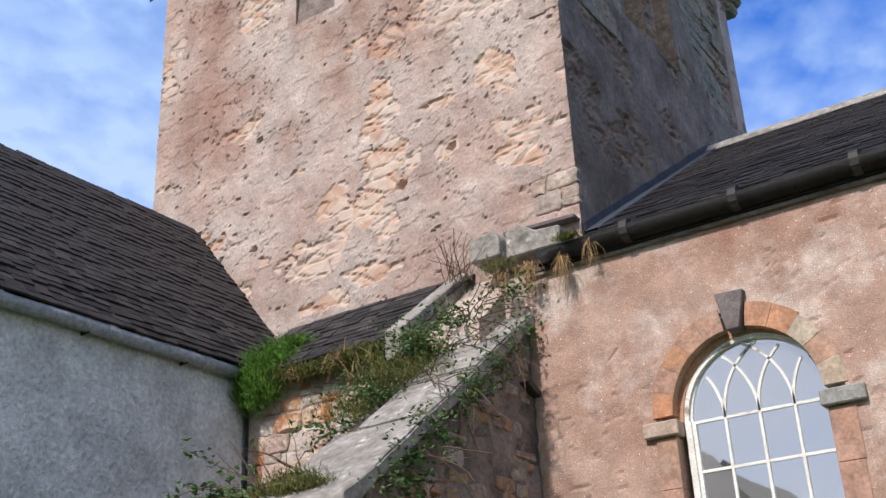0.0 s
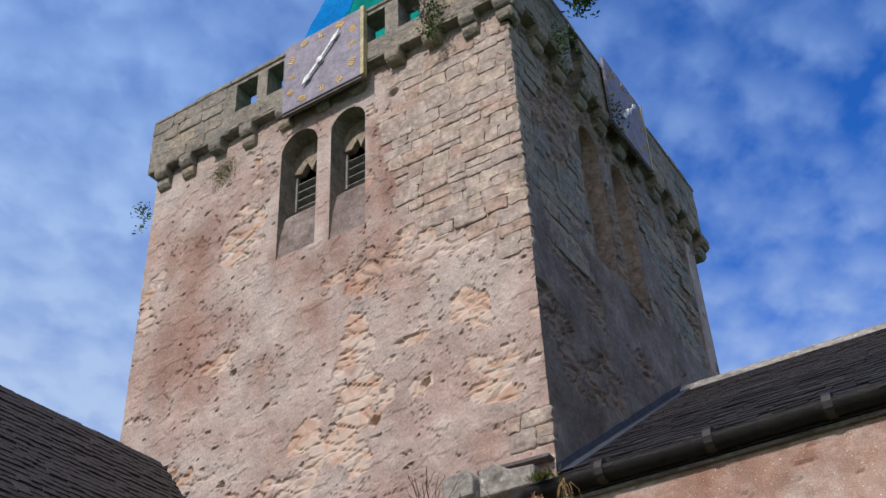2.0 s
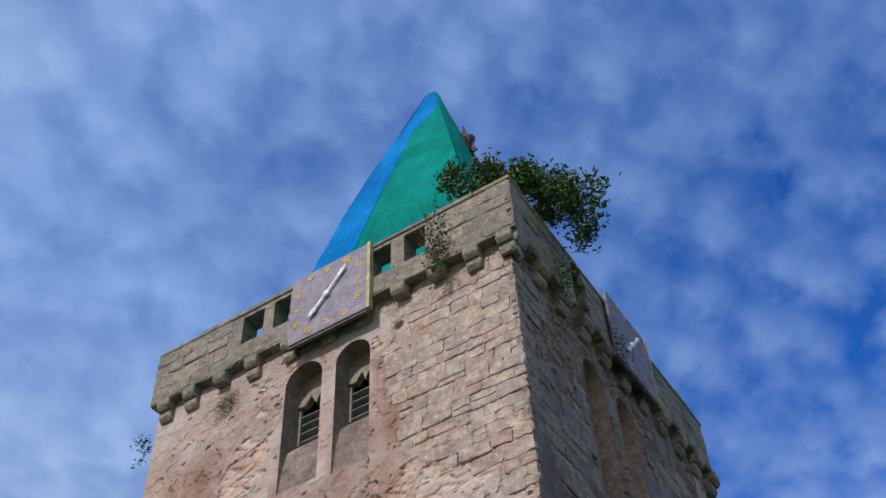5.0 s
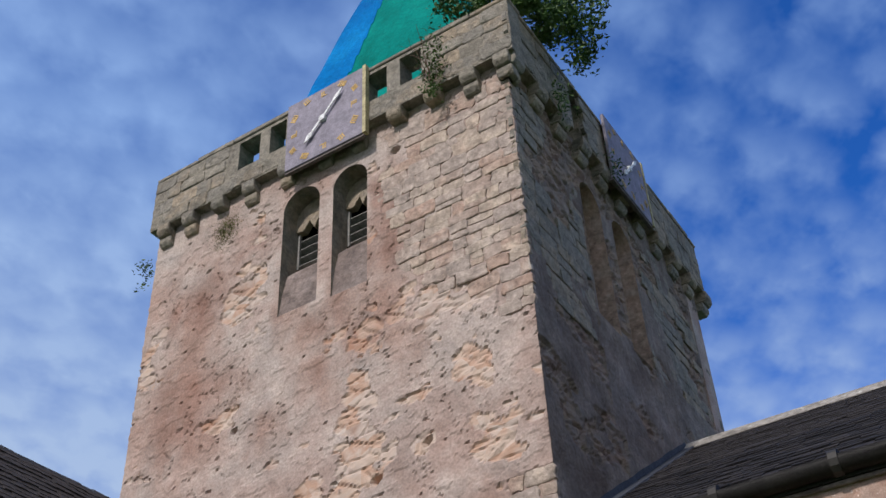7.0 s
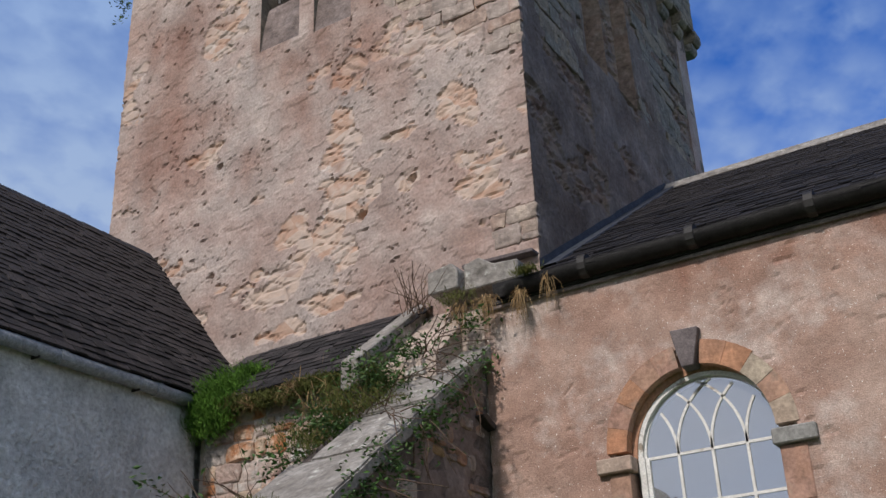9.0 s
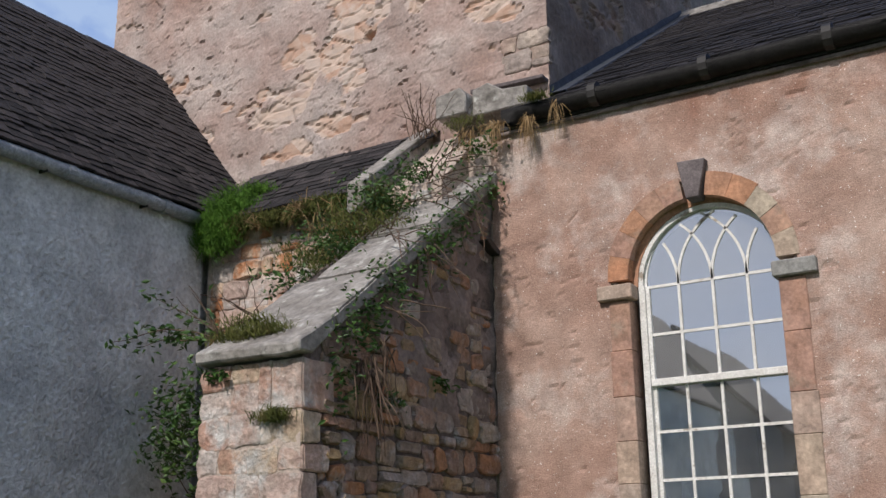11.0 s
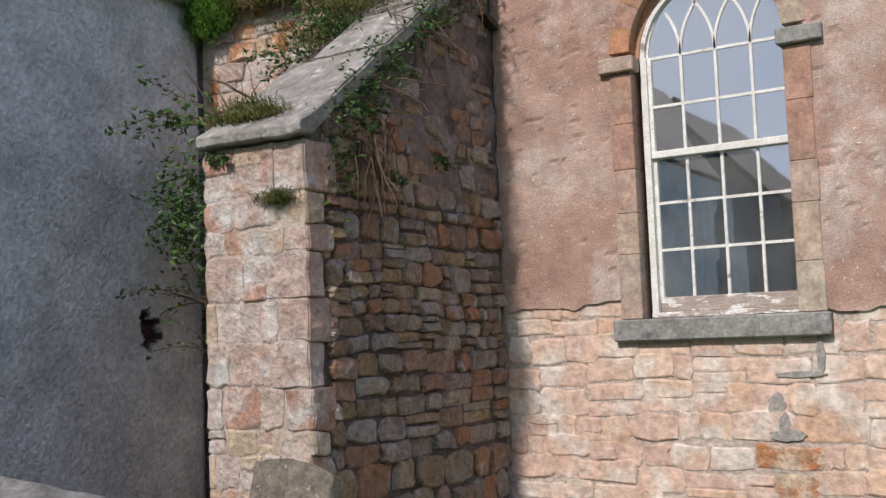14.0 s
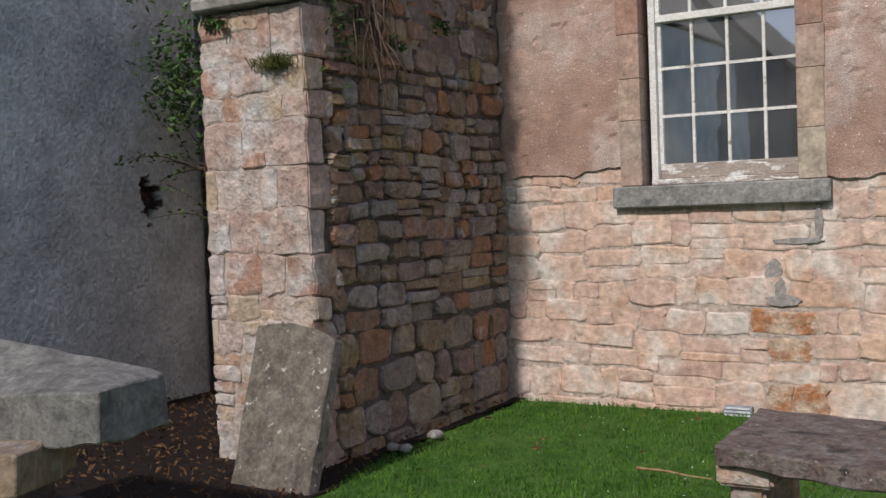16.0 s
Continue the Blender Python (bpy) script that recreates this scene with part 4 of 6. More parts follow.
def front_field(u, v):
    wu, wv = u + 0.13 * fr((u * 2.1, v * 2.1, 20), 4), v + 0.10 * fr((u * 2.1, v * 2.1, 31), 4)
    w = fr((u * 3.0, v * 4.0, 0), 6)
    b = max(1.0 - ((wu - x) / rx) ** 2 - ((wv - z) / rz) ** 2 for x, z, rx, rz in BARE)
    b = max(0.7 * b + 0.95 * w - 0.08, 1.6 * fr((u * 1.2 + 7, v * 2.1, 5), 6) - 0.72)
    d = 0.006 * fr((u * 3, v * 3, 3), 5) + 0.005 * fr((u * 9, v * 12, 6), 4)
    d += 0.009 * min(1, max(0, (fr((u * 3.4, v * 6.0, 44), 5) - 0.22) * 14))
    pit = noise.noise(Vector((u * 5, v * 13, 8))) + 0.6 * noise.noise(Vector((u * 14, v * 30, 8)))
    if pit > 0.70:
        d -= min(0.03, (pit - 0.70) * 0.22)
    crack = abs(fr((u * 1.5 + 3, v * 1.3, 91), 5))
    if crack < 0.022 and noise.noise(Vector((u * 0.9, v * 0.9, 15))) > 0.02:
        d -= 0.022 * (1 - crack / 0.022)
    if b > 0.12:
        d = rubble(u, v) * min(1, (b - 0.12) / 0.06) + d * 0.4
    if v > 11.4 or u < TL + 0.1:
        d = min(d, 0.02)
    for x, z, r in ((-5.29, 7.08, 0.07), (-5.93, 6.84, 0.08), (-8.0, 6.7, 0.05), (-7.95, 8.1, 0.05), (-5.62, 11.36, 0.08)):
        q = math.hypot(u - x, (v - z) * 1.3)
        if q < r:
            d -= 0.12 * (1 - (q / r) ** 2)
    if stone_zone(u, v):
        d -= 0.02
    wet = 0.0
    for x, z0, z1, rx in STAINS:
        q = 1 - ((u - x + 0.12 * fr((u * 2, v * 1.5, 70))) / rx) ** 2
        if q > 0 and z0 < v < z1:
            wet = max(wet, min(1, q) * min(1, (v - z0) / 0.7) * min(1, (z1 - v) / 0.45) * (0.95 + 0.7 * fr((u * 3, v * 2, 71), 5)))
    return d, max(0.0, min(1.0, (b - 0.10) * 9)), max(0, min(1, wet))


def side_field(u, v):
    b = 1.5 * fr((u * 0.8, v * 0.9, 25), 6) + (0.7 if v > 9.2 else 0.0) - 0.35 + (0.5 if u < 10 and v > 7.5 else 0)
    d = 0.012 * fr((u * 2.5, v * 2.5, 13), 5)
    if b > 0.1:
        d = 1.6 * rubble(u, v + 40) * min(1, (b - 0.1) / 0.1) + d * 0.4
    return d, max(0.0, min(1.0, (b - 0.1) * 6)) * 0.8


skin("wall_face", on_front(TY), (TL - 0.1, TX, 4.4, 12.0), 0.024, NF, front_field, M_TOWER, tower)
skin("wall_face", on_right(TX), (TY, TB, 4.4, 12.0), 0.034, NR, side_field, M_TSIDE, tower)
part("wall_side", box_bm(TL - 0.1, TL + 0.5, TY + 0.02, TB, -0.3, 12.0), M_TOWER, tower)
part("wall_rear", box_bm(TL, TX, TB - 0.4, TB, -0.3, 12.0), M_TOWER, tower)
part("wall_core", box_bm(TL + 0.3, TX - 0.06, TY + 0.32, TY + 0.6, -0.3, 9.3), M_TOWER, tower)
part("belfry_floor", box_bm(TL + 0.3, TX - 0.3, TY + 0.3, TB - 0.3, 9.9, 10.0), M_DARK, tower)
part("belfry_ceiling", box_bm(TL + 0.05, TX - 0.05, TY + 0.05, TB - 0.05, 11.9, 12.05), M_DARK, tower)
bm = bmesh.new()
for o in NF:
    lining(bm, on_front(TY), *o, 0.0, -0.32)
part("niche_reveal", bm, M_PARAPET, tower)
bm = bmesh.new()
for o in NR:
    lining(bm, on_right(TX), *o, 0.0, -0.26)
part("niche_reveal", bm, M_TSTONE, tower)
# back of the niches: solid below, louvred above
for l, r, s, h in NF:
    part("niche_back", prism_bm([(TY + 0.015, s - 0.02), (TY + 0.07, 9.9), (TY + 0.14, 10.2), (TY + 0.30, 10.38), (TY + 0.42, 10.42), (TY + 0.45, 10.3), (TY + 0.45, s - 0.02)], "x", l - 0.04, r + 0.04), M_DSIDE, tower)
    c = (l + r) / 2
    part("tracery", prism_bm([(l - 0.02, 11.02), (l + 0.12, 11.0), (l + 0.22, 11.14), (c, 10.98), (c + 0.06, 11.1), (r - 0.16, 11.2), (r - 0.1, 10.95), (r + 0.02, 10.85), (r + 0.02, 11.6), (l - 0.02, 11.6)], "y",
                             TY + 0.27, TY + 0.38, bevel=0.008), M_PARAPET, tower, "broken cusped tracery")
    lou = part("louvre", box_bm(l + 0.0, l + 0.035, TY + 0.31, TY + 0.36, 10.42, 11.0), M_LOUVRE, tower)
    for k in range(4):
        z = 10.45 + 0.135 * k
        part("louvre_slat", box_bm(l, r, -0.06, 0.06, -0.012, 0.012, m=Matrix.Translation((0, TY + 0.38, z)) @ Matrix.Rotation(radians(-28), 4, "X")), M_LOUVRE, lou)
for l, r, s, h in NR:
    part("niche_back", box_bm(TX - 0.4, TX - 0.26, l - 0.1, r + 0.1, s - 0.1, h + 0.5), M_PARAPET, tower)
# corbel table
for x in (-9.53, -9.08, -8.53, -7.94, -7.33, -6.70, -6.12, -5.52, -4.93, -4.41, -3.92):
    a = rnd.uniform(-0.02, 0.02)
    for z0, z1, dpt in ((11.75, 11.95, 0.17), (11.60, 11.75, 0.09)):
        if rnd.random() < 0.9 or z0 > 11.6:
            part("corbel", prism_bm([(TY - dpt, z0 + 0.06), (TY - dpt + 0.05, z0), (TY + 0.1, z0), (TY + 0.1, z1), (TY - dpt, z1)], "x", x - 0.11 + a, x + 0.11 + a, bevel=0.015), M_PARAPET, tower)
for k in range(11):
    y = TY + 0.05 + 0.61 * k
    for z0, z1, dpt in ((11.75, 11.95, 0.17), (11.60, 11.75, 0.09)):
        bm = prism_bm([(TX + dpt, z0 + 0.06), (TX + dpt - 0.05, z0), (TX - 0.1, z0), (TX - 0.1, z1), (TX + dpt, z1)], "y", y - 0.13, y + 0.13, bevel=0.012)
        part("corbel", bm, M_PARAPET, tower)
# parapet with its small openings
PO = [(-8.19, -7.80), (-7.62, -7.33), (-5.98, -5.62), (-5.41, -5.07)]
PF, PX = TY - 0.17, TX + 0.17
par = part("parapet", wall_bm(TL - 0.17, PX, PF + 0.03, PF + 0.33, 11.93, 12.86, [(l, r, 12.28, -12.80) for l, r in PO]), M_PARAPET, tower, "lichened stone parapet with small openings")
part("parapet", box_bm(PX - 0.33, PX - 0.03, PF + 0.33, 9.86, 11.93, 12.86), M_PARAPET, tower)
part("parapet", box_bm(PX - 0.33, PX - 0.03, 10.3, TB + 0.17, 11.93, 12.86), M_PARAPET, tower)
part("parapet", box_bm(TL - 0.17, TL + 0.13, PF + 0.33, TB + 0.17, 11.93, 12.84), M_PARAPET, tower)
part("parapet", box_bm(TL + 0.13, PX - 0.33, TB - 0.13, TB + 0.17, 11.93, 12.84), M_PARAPET, tower)
for a, b in ((TL - 0.16, -9.0), (-9.0, -8.3), (-8.3, -7.28), (-7.28, -6.0), (-6.0, -5.0), (-5.0, -4.3), (-4.3, PX + 0.02)):
    k = 0.05 if a > -9.1 else 0.03
    part("coping_stone", box_bm(a + 0.006, b - 0.006, PF + 0.004, PF + 0.36, 12.86, 12.88 + k + rnd.uniform(-0.02, 0.02), bevel=0.012), M_PARAPET, tower)
for k in range(8):
    a, b = PF + 0.36 + 0.8 * k, PF + 0.36 + 0.8 * (k + 1)
    part("coping_stone", box_bm(PX - 0.36, PX - 0.004, a + 0.006, min(b, TB + 0.2) - 0.006, 12.86, 12.92 + rnd.uniform(-0.03, 0.03), bevel=0.012), M_PARAPET, tower)


def par_keep(x, z):
    return not any(l - 0.16 < x < r + 0.16 and z > 12.2 for l, r in PO) and not (-7.25 < x < -6.0)


lay_stones(par, on_front(PF + 0.03), (TL - 0.17, PX, 11.95, 12.86), (0.17, 0.28), (0.22, 0.55), M_PARAPET, 0.014, par_keep, 0.004)
lay_stones(par, on_right(PX - 0.03), (PF, TB + 0.17, 11.95, 12.86), (0.17, 0.28), (0.25, 0.6), M_PARAPET, 0.014, lambda y, z: not (9.75 < y < 10.4) and not (10.9 < y < 12.4), 0.006)
# the dripstone and stone blocks where the nave meets the tower
part("dripstone", prism_bm([(-4.68, 5.84), (-3.93, 5.82), (-3.93, 5.855), (-4.68, 5.885)], "y", TY - 0.12, TY + 0.05, bevel=0.006), M_KEY, tower)
part("skew_block", prism_bm([(-4.88, 5.52), (-4.56, 5.52), (-4.56, 5.70), (-4.62, 5.78), (-4.88, 5.74)], "y", TY - 0.42, TY, bevel=0.012), M_COPING, tower, "pale stone skew block")
part("skew_block", prism_bm([(-4.56, 5.52), (-4.0, 5.52), (-4.0, 5.70), (-4.25, 5.72), (-4.40, 5.82), (-4.56, 5.78)], "y", TY - 0.30, TY, bevel=0.012), M_COPING, tower, "pale stone skew block")


def clock(at, label):
    """A square dial with gilt hour marks and two white hands; x to the right, z up, facing -y."""
    ck = holder("tower_clock", label, "clock", "tower clocks")
    part("dial", box_bm(-0.645, 0.645, -0.05, 0.0, -0.625, 0.625, bevel=0.008), M_DIAL, ck)
    part("dial_edge", box_bm(0.648, 0.70, -0.06, 0.02, -0.63, 0.64), M_DIALEDGE, ck)
    part("dial_edge", box_bm(-0.65, 0.65, -0.03, 0.02, -0.66, -0.628), M_KEY, ck)
    for h in range(12):
        a = radians(30 * h)
        k = 0.53 / max(abs(math.sin(a)), abs(math.cos(a))) if h % 3 else 0.51
        k = min(k, 0.60)
        x, z = k * math.sin(a), k * math.cos(a)
        bm = bmesh.new()
        for i in range(2 + (h * 5) % 3):
            add_box(bm, -0.045 + 0.035 * i - 0.009, -0.045 + 0.035 * i + 0.009, -0.056, -0.05, -0.045, 0.045)
        add_box(bm, -0.06, 0.05, -0.056, -0.0503, -0.05, -0.04)
        bmesh.ops.transform(bm, matrix=Matrix.Translation((x, 0, z)) @ Matrix.Rotation(a, 4, "Y"), verts=bm.verts)
        part("hour_mark", bm, M_GOLD, ck)
    for name, ang, ln, w in (("minute_hand", 40, 0.52, 0.045), ("hour_hand", 222, 0.44, 0.055)):
        bm = prism_bm([(-w * 0.4, -0.06), (w * 0.4, -0.06), (w * 0.35, ln * 0.55), (w * 0.8, ln * 0.72), (0, ln), (-w * 0.8, ln * 0.72), (-w * 0.35, ln * 0.55)], "y", -0.095, -0.08)
        bmesh.ops.transform(bm, matrix=Matrix.Rotation(radians(ang), 4, "Y"), verts=bm.verts)
        part(name, bm, M_HAND, ck)
    part("hub", tube_bm([(0, -0.1, 0), (0, -0.05, 0)], 0.05, 12), M_HAND, ck)
    ck.matrix_basis = at
    return ck


clock(pose(-6.60, PF - 0.005, 12.29), "square lilac-grey clock dial with white hands on the parapet")
clock(pose(PX + 0.005, 11.5, 12.40, 0, 0, 90), "square dark clock dial on the shaded tower side")

# ---- the wrapped spire ----
spire = holder("spire", "pyramid spire wrapped in blue tarpaulin and green netting", "spire")
AP = Vector((-6.76, 11.4, 21.35))
SB = [Vector((-6.83 + sx * 2.05, 11.4 + sy * 2.05, 12.05)) for sx, sy in ((-1, -1), (1, -1), (1, 1), (-1, 1))]


SB[0] += Vector((-0.12, -0.1, 0))


def sheet(a, b, top, n=44, fold=0.07, seed=0.0, cut=None):
    """A cloth face of the pyramid between the corners a and b, with folds."""
    bm = bmesh.new()
    nrm = (b - a).cross(top - a).normalized()
    g = []
    for k in range(n + 1):
        row = []
        for i in range(n + 1):
            t, s = k / n * 0.985, i / n
            p = a.lerp(b, s).lerp(top, t)
            p = p + Vector((p.x - top.x, p.y - top.y, 0)).normalized() * (0.27 * math.sin(math.pi * t) + 0.12 * t ** 5)
            d = fold * (1 - t * 0.7) * fr((s * 5 + seed, t * 2.5, seed)) + 0.05 * math.sin(s * 9 + t * 4 + seed) * (1 - t) - 0.10 * math.sin(math.pi * s) * (1 - t)
            d += 0.035 * abs(math.sin(s * 11 + 2.2 * fr((s * 3, t * 4, seed + 5)) + 2 * t)) ** 3 * (1 - t)
            row.append(bm.verts.new(p + nrm * d))
        g.append(row)
    for k in range(n):
        for i in range(n):
            if cut is None or cut((i + 0.5) / n, (k + 0.5) / n):
                bm.faces.new((g[k][i], g[k][i + 1], g[k + 1][i + 1], g[k + 1][i]))
    return bm


part("green_net", sheet(SB[0], SB[1], AP, seed=1, cut=lambda s, t: s > 0.02 + 0.5 * t + 4 * max(0, t - 0.8)), M_TGREEN, spire, "taut green debris netting", True)
part("blue_tarpaulin", sheet(SB[0] - Vector((0.01, 0.016, 0)), SB[1] - Vector((0.01, 0.016, 0)), AP, seed=1, cut=lambda s, t: s < 0.07 + 0.5 * t + 4 * max(0, t - 0.79)), M_TBLUE, spire, "blue plastic sheet", True)
part("green_net", sheet(SB[1], SB[2], AP, seed=2), M_TGREEN, spire, "", True)
part("blue_tarpaulin", sheet(SB[2], SB[3], AP, seed=3), M_TBLUE, spire, "", True)
part("blue_tarpaulin", sheet(SB[3], SB[0], AP, seed=4), M_TBLUE, spire, "", True)
bm = bmesh.new()
bmesh.ops.create_icosphere(bm, subdivisions=2, radius=0.17)
for v in bm.verts:
    v.co = Vector((v.co.x * 0.8, v.co.y * 0.8, v.co.z * 0.9)) * (1 + 0.3 * fr(v.co * 6)) + AP + Vector((0, 0, -0.17))
part("tied_top", bm, M_TBLUE, spire, "bunched blue cloth tip", True)
bm = bmesh.new()
bmesh.ops.create_icosphere(bm, subdivisions=3, radius=0.2)
flap = SB[1].lerp(AP, 0.76).lerp(SB[2].lerp(AP, 0.76), 0.7) + Vector((0.18, -0.05, 0))
for v in bm.verts:
    v.co = Vector((v.co.x * 0.8, v.co.y * 0.9, v.co.z * 2.3 - v.co.x * 1.2)) * (1 + 0.9 * fr(v.co * 9)) + flap
part("torn_flap", bm, M_BLACK, spire, "torn dark flap")
for u in (0.62,):
    a = SB[0].lerp(SB[1], u)
    part("lashing", tube_bm([a.lerp(AP, t) + Vector((0.1 * math.sin(9 * t), -0.03, 0)) for t in (0.1, 0.25, 0.4, 0.55, 0.7, 0.82)], 0.014, 5), M_TGREEN, spire)

# ---- grey harled wing ----
wing = holder("wing_building", "low grey harled wing with a slated gable roof", "building")


def wing_field(u, v):
    d = 0.012 * fr((u * 1.2, v * 1.2, 31)) + 0.004 * noise.noise(Vector((u * 11, v * 14, 3))) + 0.004 * noise.noise(Vector((u * 24, v * 34, 3)))
    q = math.hypot((u - 6.80) / 0.13, (v - 1.74) / 0.20) + 0.5 * fr((u * 9, v * 9, 2))
    if q < 0.8:
        d -= 0.09
    return d, 1.0 if q < 0.85 else 0.0


# the wall's hole: its dark depth put into near-black colours
bare_mix(M_GREY, [(0.03, 0.02, 0.018), (0.07, 0.045, 0.04), (0.10, 0.06, 0.05)], 9)
skin("wall_face", on_right(GX), (3.6, 7.42, -0.3, 4.9), 0.024, [], wing_field, M_GREY, wing)
part("wall", box_bm(-12, GX - 0.12, -8, TY, -0.3, 4.85), M_GREY, wing)
part("wall", box_bm(GX - 0.12, GX, -8, 3.6, -0.3, 4.85), M_GREY, wing)
part("wall_corner", tube_bm([(GX - 0.06, 7.42, -0.3), (GX - 0.06, 7.42, 4.85)], 0.06, 12), M_GREY, wing, "", True)
wroof = part("roof", prism_bm([(GX + 0.07, 4.87), (-9.0, 7.18), (-12.1, 3.6), (-12.1, 3.4), (GX + 0.07, 4.82)], "y", -8, TY - 0.005), M_SLATE, wing, "dark weathered slate roof")
e, up = Vector((GX + 0.11, 3.9, 4.88)), Vector((-9.0 - GX - 0.07, 0, 2.31))
lay_slates(wroof, e, (0, 1, 0), up, TY - 3.9 - 0.02, up.length - 0.03, 0.155, 0.095, M_SLATE, thick=0.02)
for k in range(9):
    part("ridge_tile", tube_bm([(-9.0, 3.6 + 0.52 * k, 7.18 + 0.006 * (k % 2)), (-9.0, 3.6 + 0.52 * (k + 1) - 0.015, 7.18 + 0.006 * (k % 2))], 0.07, 10), M_LEAD, wroof)
wg = part("gutter", tube_bm([(GX + 0.075, y, 4.825 + 0.004 * math.sin(y * 5)) for y in [2.0 + 0.25 * i for i in range(22)]], 0.062, 12), M_IRON, wing, "grey half-round gutter", True)
for y in (4.4, 5.5, 6.6):
    part("gutter_bracket", box_bm(GX - 0.01, GX + 0.10, y, y + 0.014, 4.755, 4.785), M_BLACK, wg)
    part("gutter_joint", tube_bm([(GX + 0.075, y + 0.2, 4.825), (GX + 0.075, y + 0.28, 4.825)], 0.069, 12), M_IRON, wg)

# ---- lean-to against the tower ----
lean = holder("lean_to", "small slated lean-to with a rubble wall against the tower", "outbuilding")
part("wall", prism_bm([(7.52, -0.3), (7.52, 4.78), (TY, 5.5), (TY, -0.3)], "x", GX, -4.6), M_MORTAR, lean)
lroof = part("roof", prism_bm([(7.38, 4.76), (TY, 5.56), (TY, 5.50), (7.38, 4.70)], "x", GX - 0.3, -5.2), M_NSLATE, lean)
e, up = Vector((GX - 0.1, 7.36, 4.78)), Vector((0, 0.92, 0.8))
lay_slates(lroof, e, (1, 0, 0), up, 2.1, up.length + 0.05, 0.19, 0.105, M_SLATE)
part("verge_coping", prism_bm([(7.16, 4.50), (7.16, 4.78), (TY, 5.66), (TY, 5.3)], "x", -5.34, -5.16, bevel=0.012), M_COPING, lean, "sloping stone verge coping")
lay_stones(lean, on_front(7.52), (GX + 0.05, -4.7, 2.6, 4.72), (0.10, 0.2), (0.14, 0.36), M_BFRONT, 0.03, None, 0.008, rough=0.02, sag=0.06,
           odd=lambda x, z: M_RUST if noise.noise(Vector((x * 2.3, z * 3.1, 2))) > 0.12 else None)
part("flashing", prism_bm([(TY - 0.03, 5.56), (TY, 5.61), (TY, 5.5)], "x", GX - 0.2, -5.25), M_LEAD, lean)

# ---- buttress ----
butt = holder("buttress", "raking stone buttress with pale quoins and sloping copings", "buttress")
BL, BF = -5.23, 5.40
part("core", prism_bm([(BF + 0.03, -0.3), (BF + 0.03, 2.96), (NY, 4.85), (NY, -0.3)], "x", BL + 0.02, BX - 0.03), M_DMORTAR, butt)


part("front_mortar", box_bm(BL + 0.02, BX - 0.02, BF + 0.012, BF + 0.03, -0.3, 2.9), M_MORTAR, butt)


def bslope(y):
    return 3.0 + (y - BF) * 0.735


def side_b(u, v):
    b = fr((u * 1.4, v * 1.4, 60), 5) * 1.2 + (3.0 - v) * 0.9 - 0.25
    bare = 1.2 * min(1, (b - 0.1) / 0.15) if b > 0.1 else 0.0
    return 0.030 * fr((u * 3, v * 4, 51), 6) + (0.5 + bare) * rubble(u, v + 70)


# render clings to the upper part of the shaded side
bm = bmesh.new()
st = 0.05
cols = int((NY - BF - 0.04) / st)
for i in range(cols):
    for k in range(110):
        ya, yb, za, zb = BF + 0.08 + i * st, BF + 0.08 + (i + 1) * st, -0.2 + k * st, -0.2 + (k + 1) * st
        lim = 2.75 + 0.45 * fr(((ya) * 1.2, za * 0.9, 77)) + (0.2 if ya < 6.2 else 0)
        if za < lim or za > bslope(ya):
            continue
        q = [bm.verts.new((BX - 0.012 + side_b(y, z), y, min(z, bslope(y) + 0.02))) for y, z in ((ya, za), (yb, za), (yb, zb), (ya, zb))]
        bm.faces.new(q)
bmesh.ops.remove_doubles(bm, verts=bm.verts, dist=0.002)
part("side_render", bm, M_DSIDE, butt, "dirty render with the side's shade in its colour", True)
# long quoins down the front corner, then the rest of the front
z = -0.12
kq = 0
while z < 2.88:
    h = rnd.uniform(0.15, 0.32)
    h = 2.90 - z if z + h > 2.72 else h
    w = rnd.uniform(0.30, 0.46) if kq % 2 else rnd.uniform(0.17, 0.28)
    dpt = rnd.uniform(0.12, 0.2) if kq % 2 else rnd.uniform(0.22, 0.33)
    a = rnd.uniform(-0.012, 0.012)
    bm = bmesh.new()
    add_box(bm, BX - w, BX + 0.004 + a, BF + 0.003 + a * 0.5, BF + dpt, z + 0.004, z + h - 0.004)
    bmesh.ops.subdivide_edges(bm, edges=list(bm.edges), cuts=2, use_grid_fill=True)
    bmesh.ops.bevel(bm, geom=[q_ for q_ in bm.edges if q_.calc_face_angle(0) > 1], offset=0.010, segments=2, affect="EDGES")
    for v in bm.verts:
        v.co += Vector((noise.noise(v.co * 7), noise.noise(v.co * 7 + Vector((9, 0, 0))), noise.noise(v.co * 7 + Vector((0, 9, 0))))) * 0.02
    part("quoin", bm, M_BFRONT, butt)
    for s in courses(BL, BX - w, z, z + h, (h * 0.62, h * 1.2), (0.14, 0.40)):
        new("stone", stone_mesh("stone", s[0] + 0.004, s[1] - 0.004, s[2] + 0.004, s[3] - 0.004, 0.014 * rnd.uniform(0.1, 1.6), on_front(BF + 0.012), M_BFRONT, 0.02)).parent = butt
    z += h
    kq += 1
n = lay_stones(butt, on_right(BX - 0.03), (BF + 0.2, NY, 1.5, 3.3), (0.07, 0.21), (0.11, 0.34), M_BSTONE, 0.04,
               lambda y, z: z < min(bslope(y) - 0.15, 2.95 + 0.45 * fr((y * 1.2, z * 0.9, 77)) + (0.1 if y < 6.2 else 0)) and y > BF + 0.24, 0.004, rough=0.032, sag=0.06)
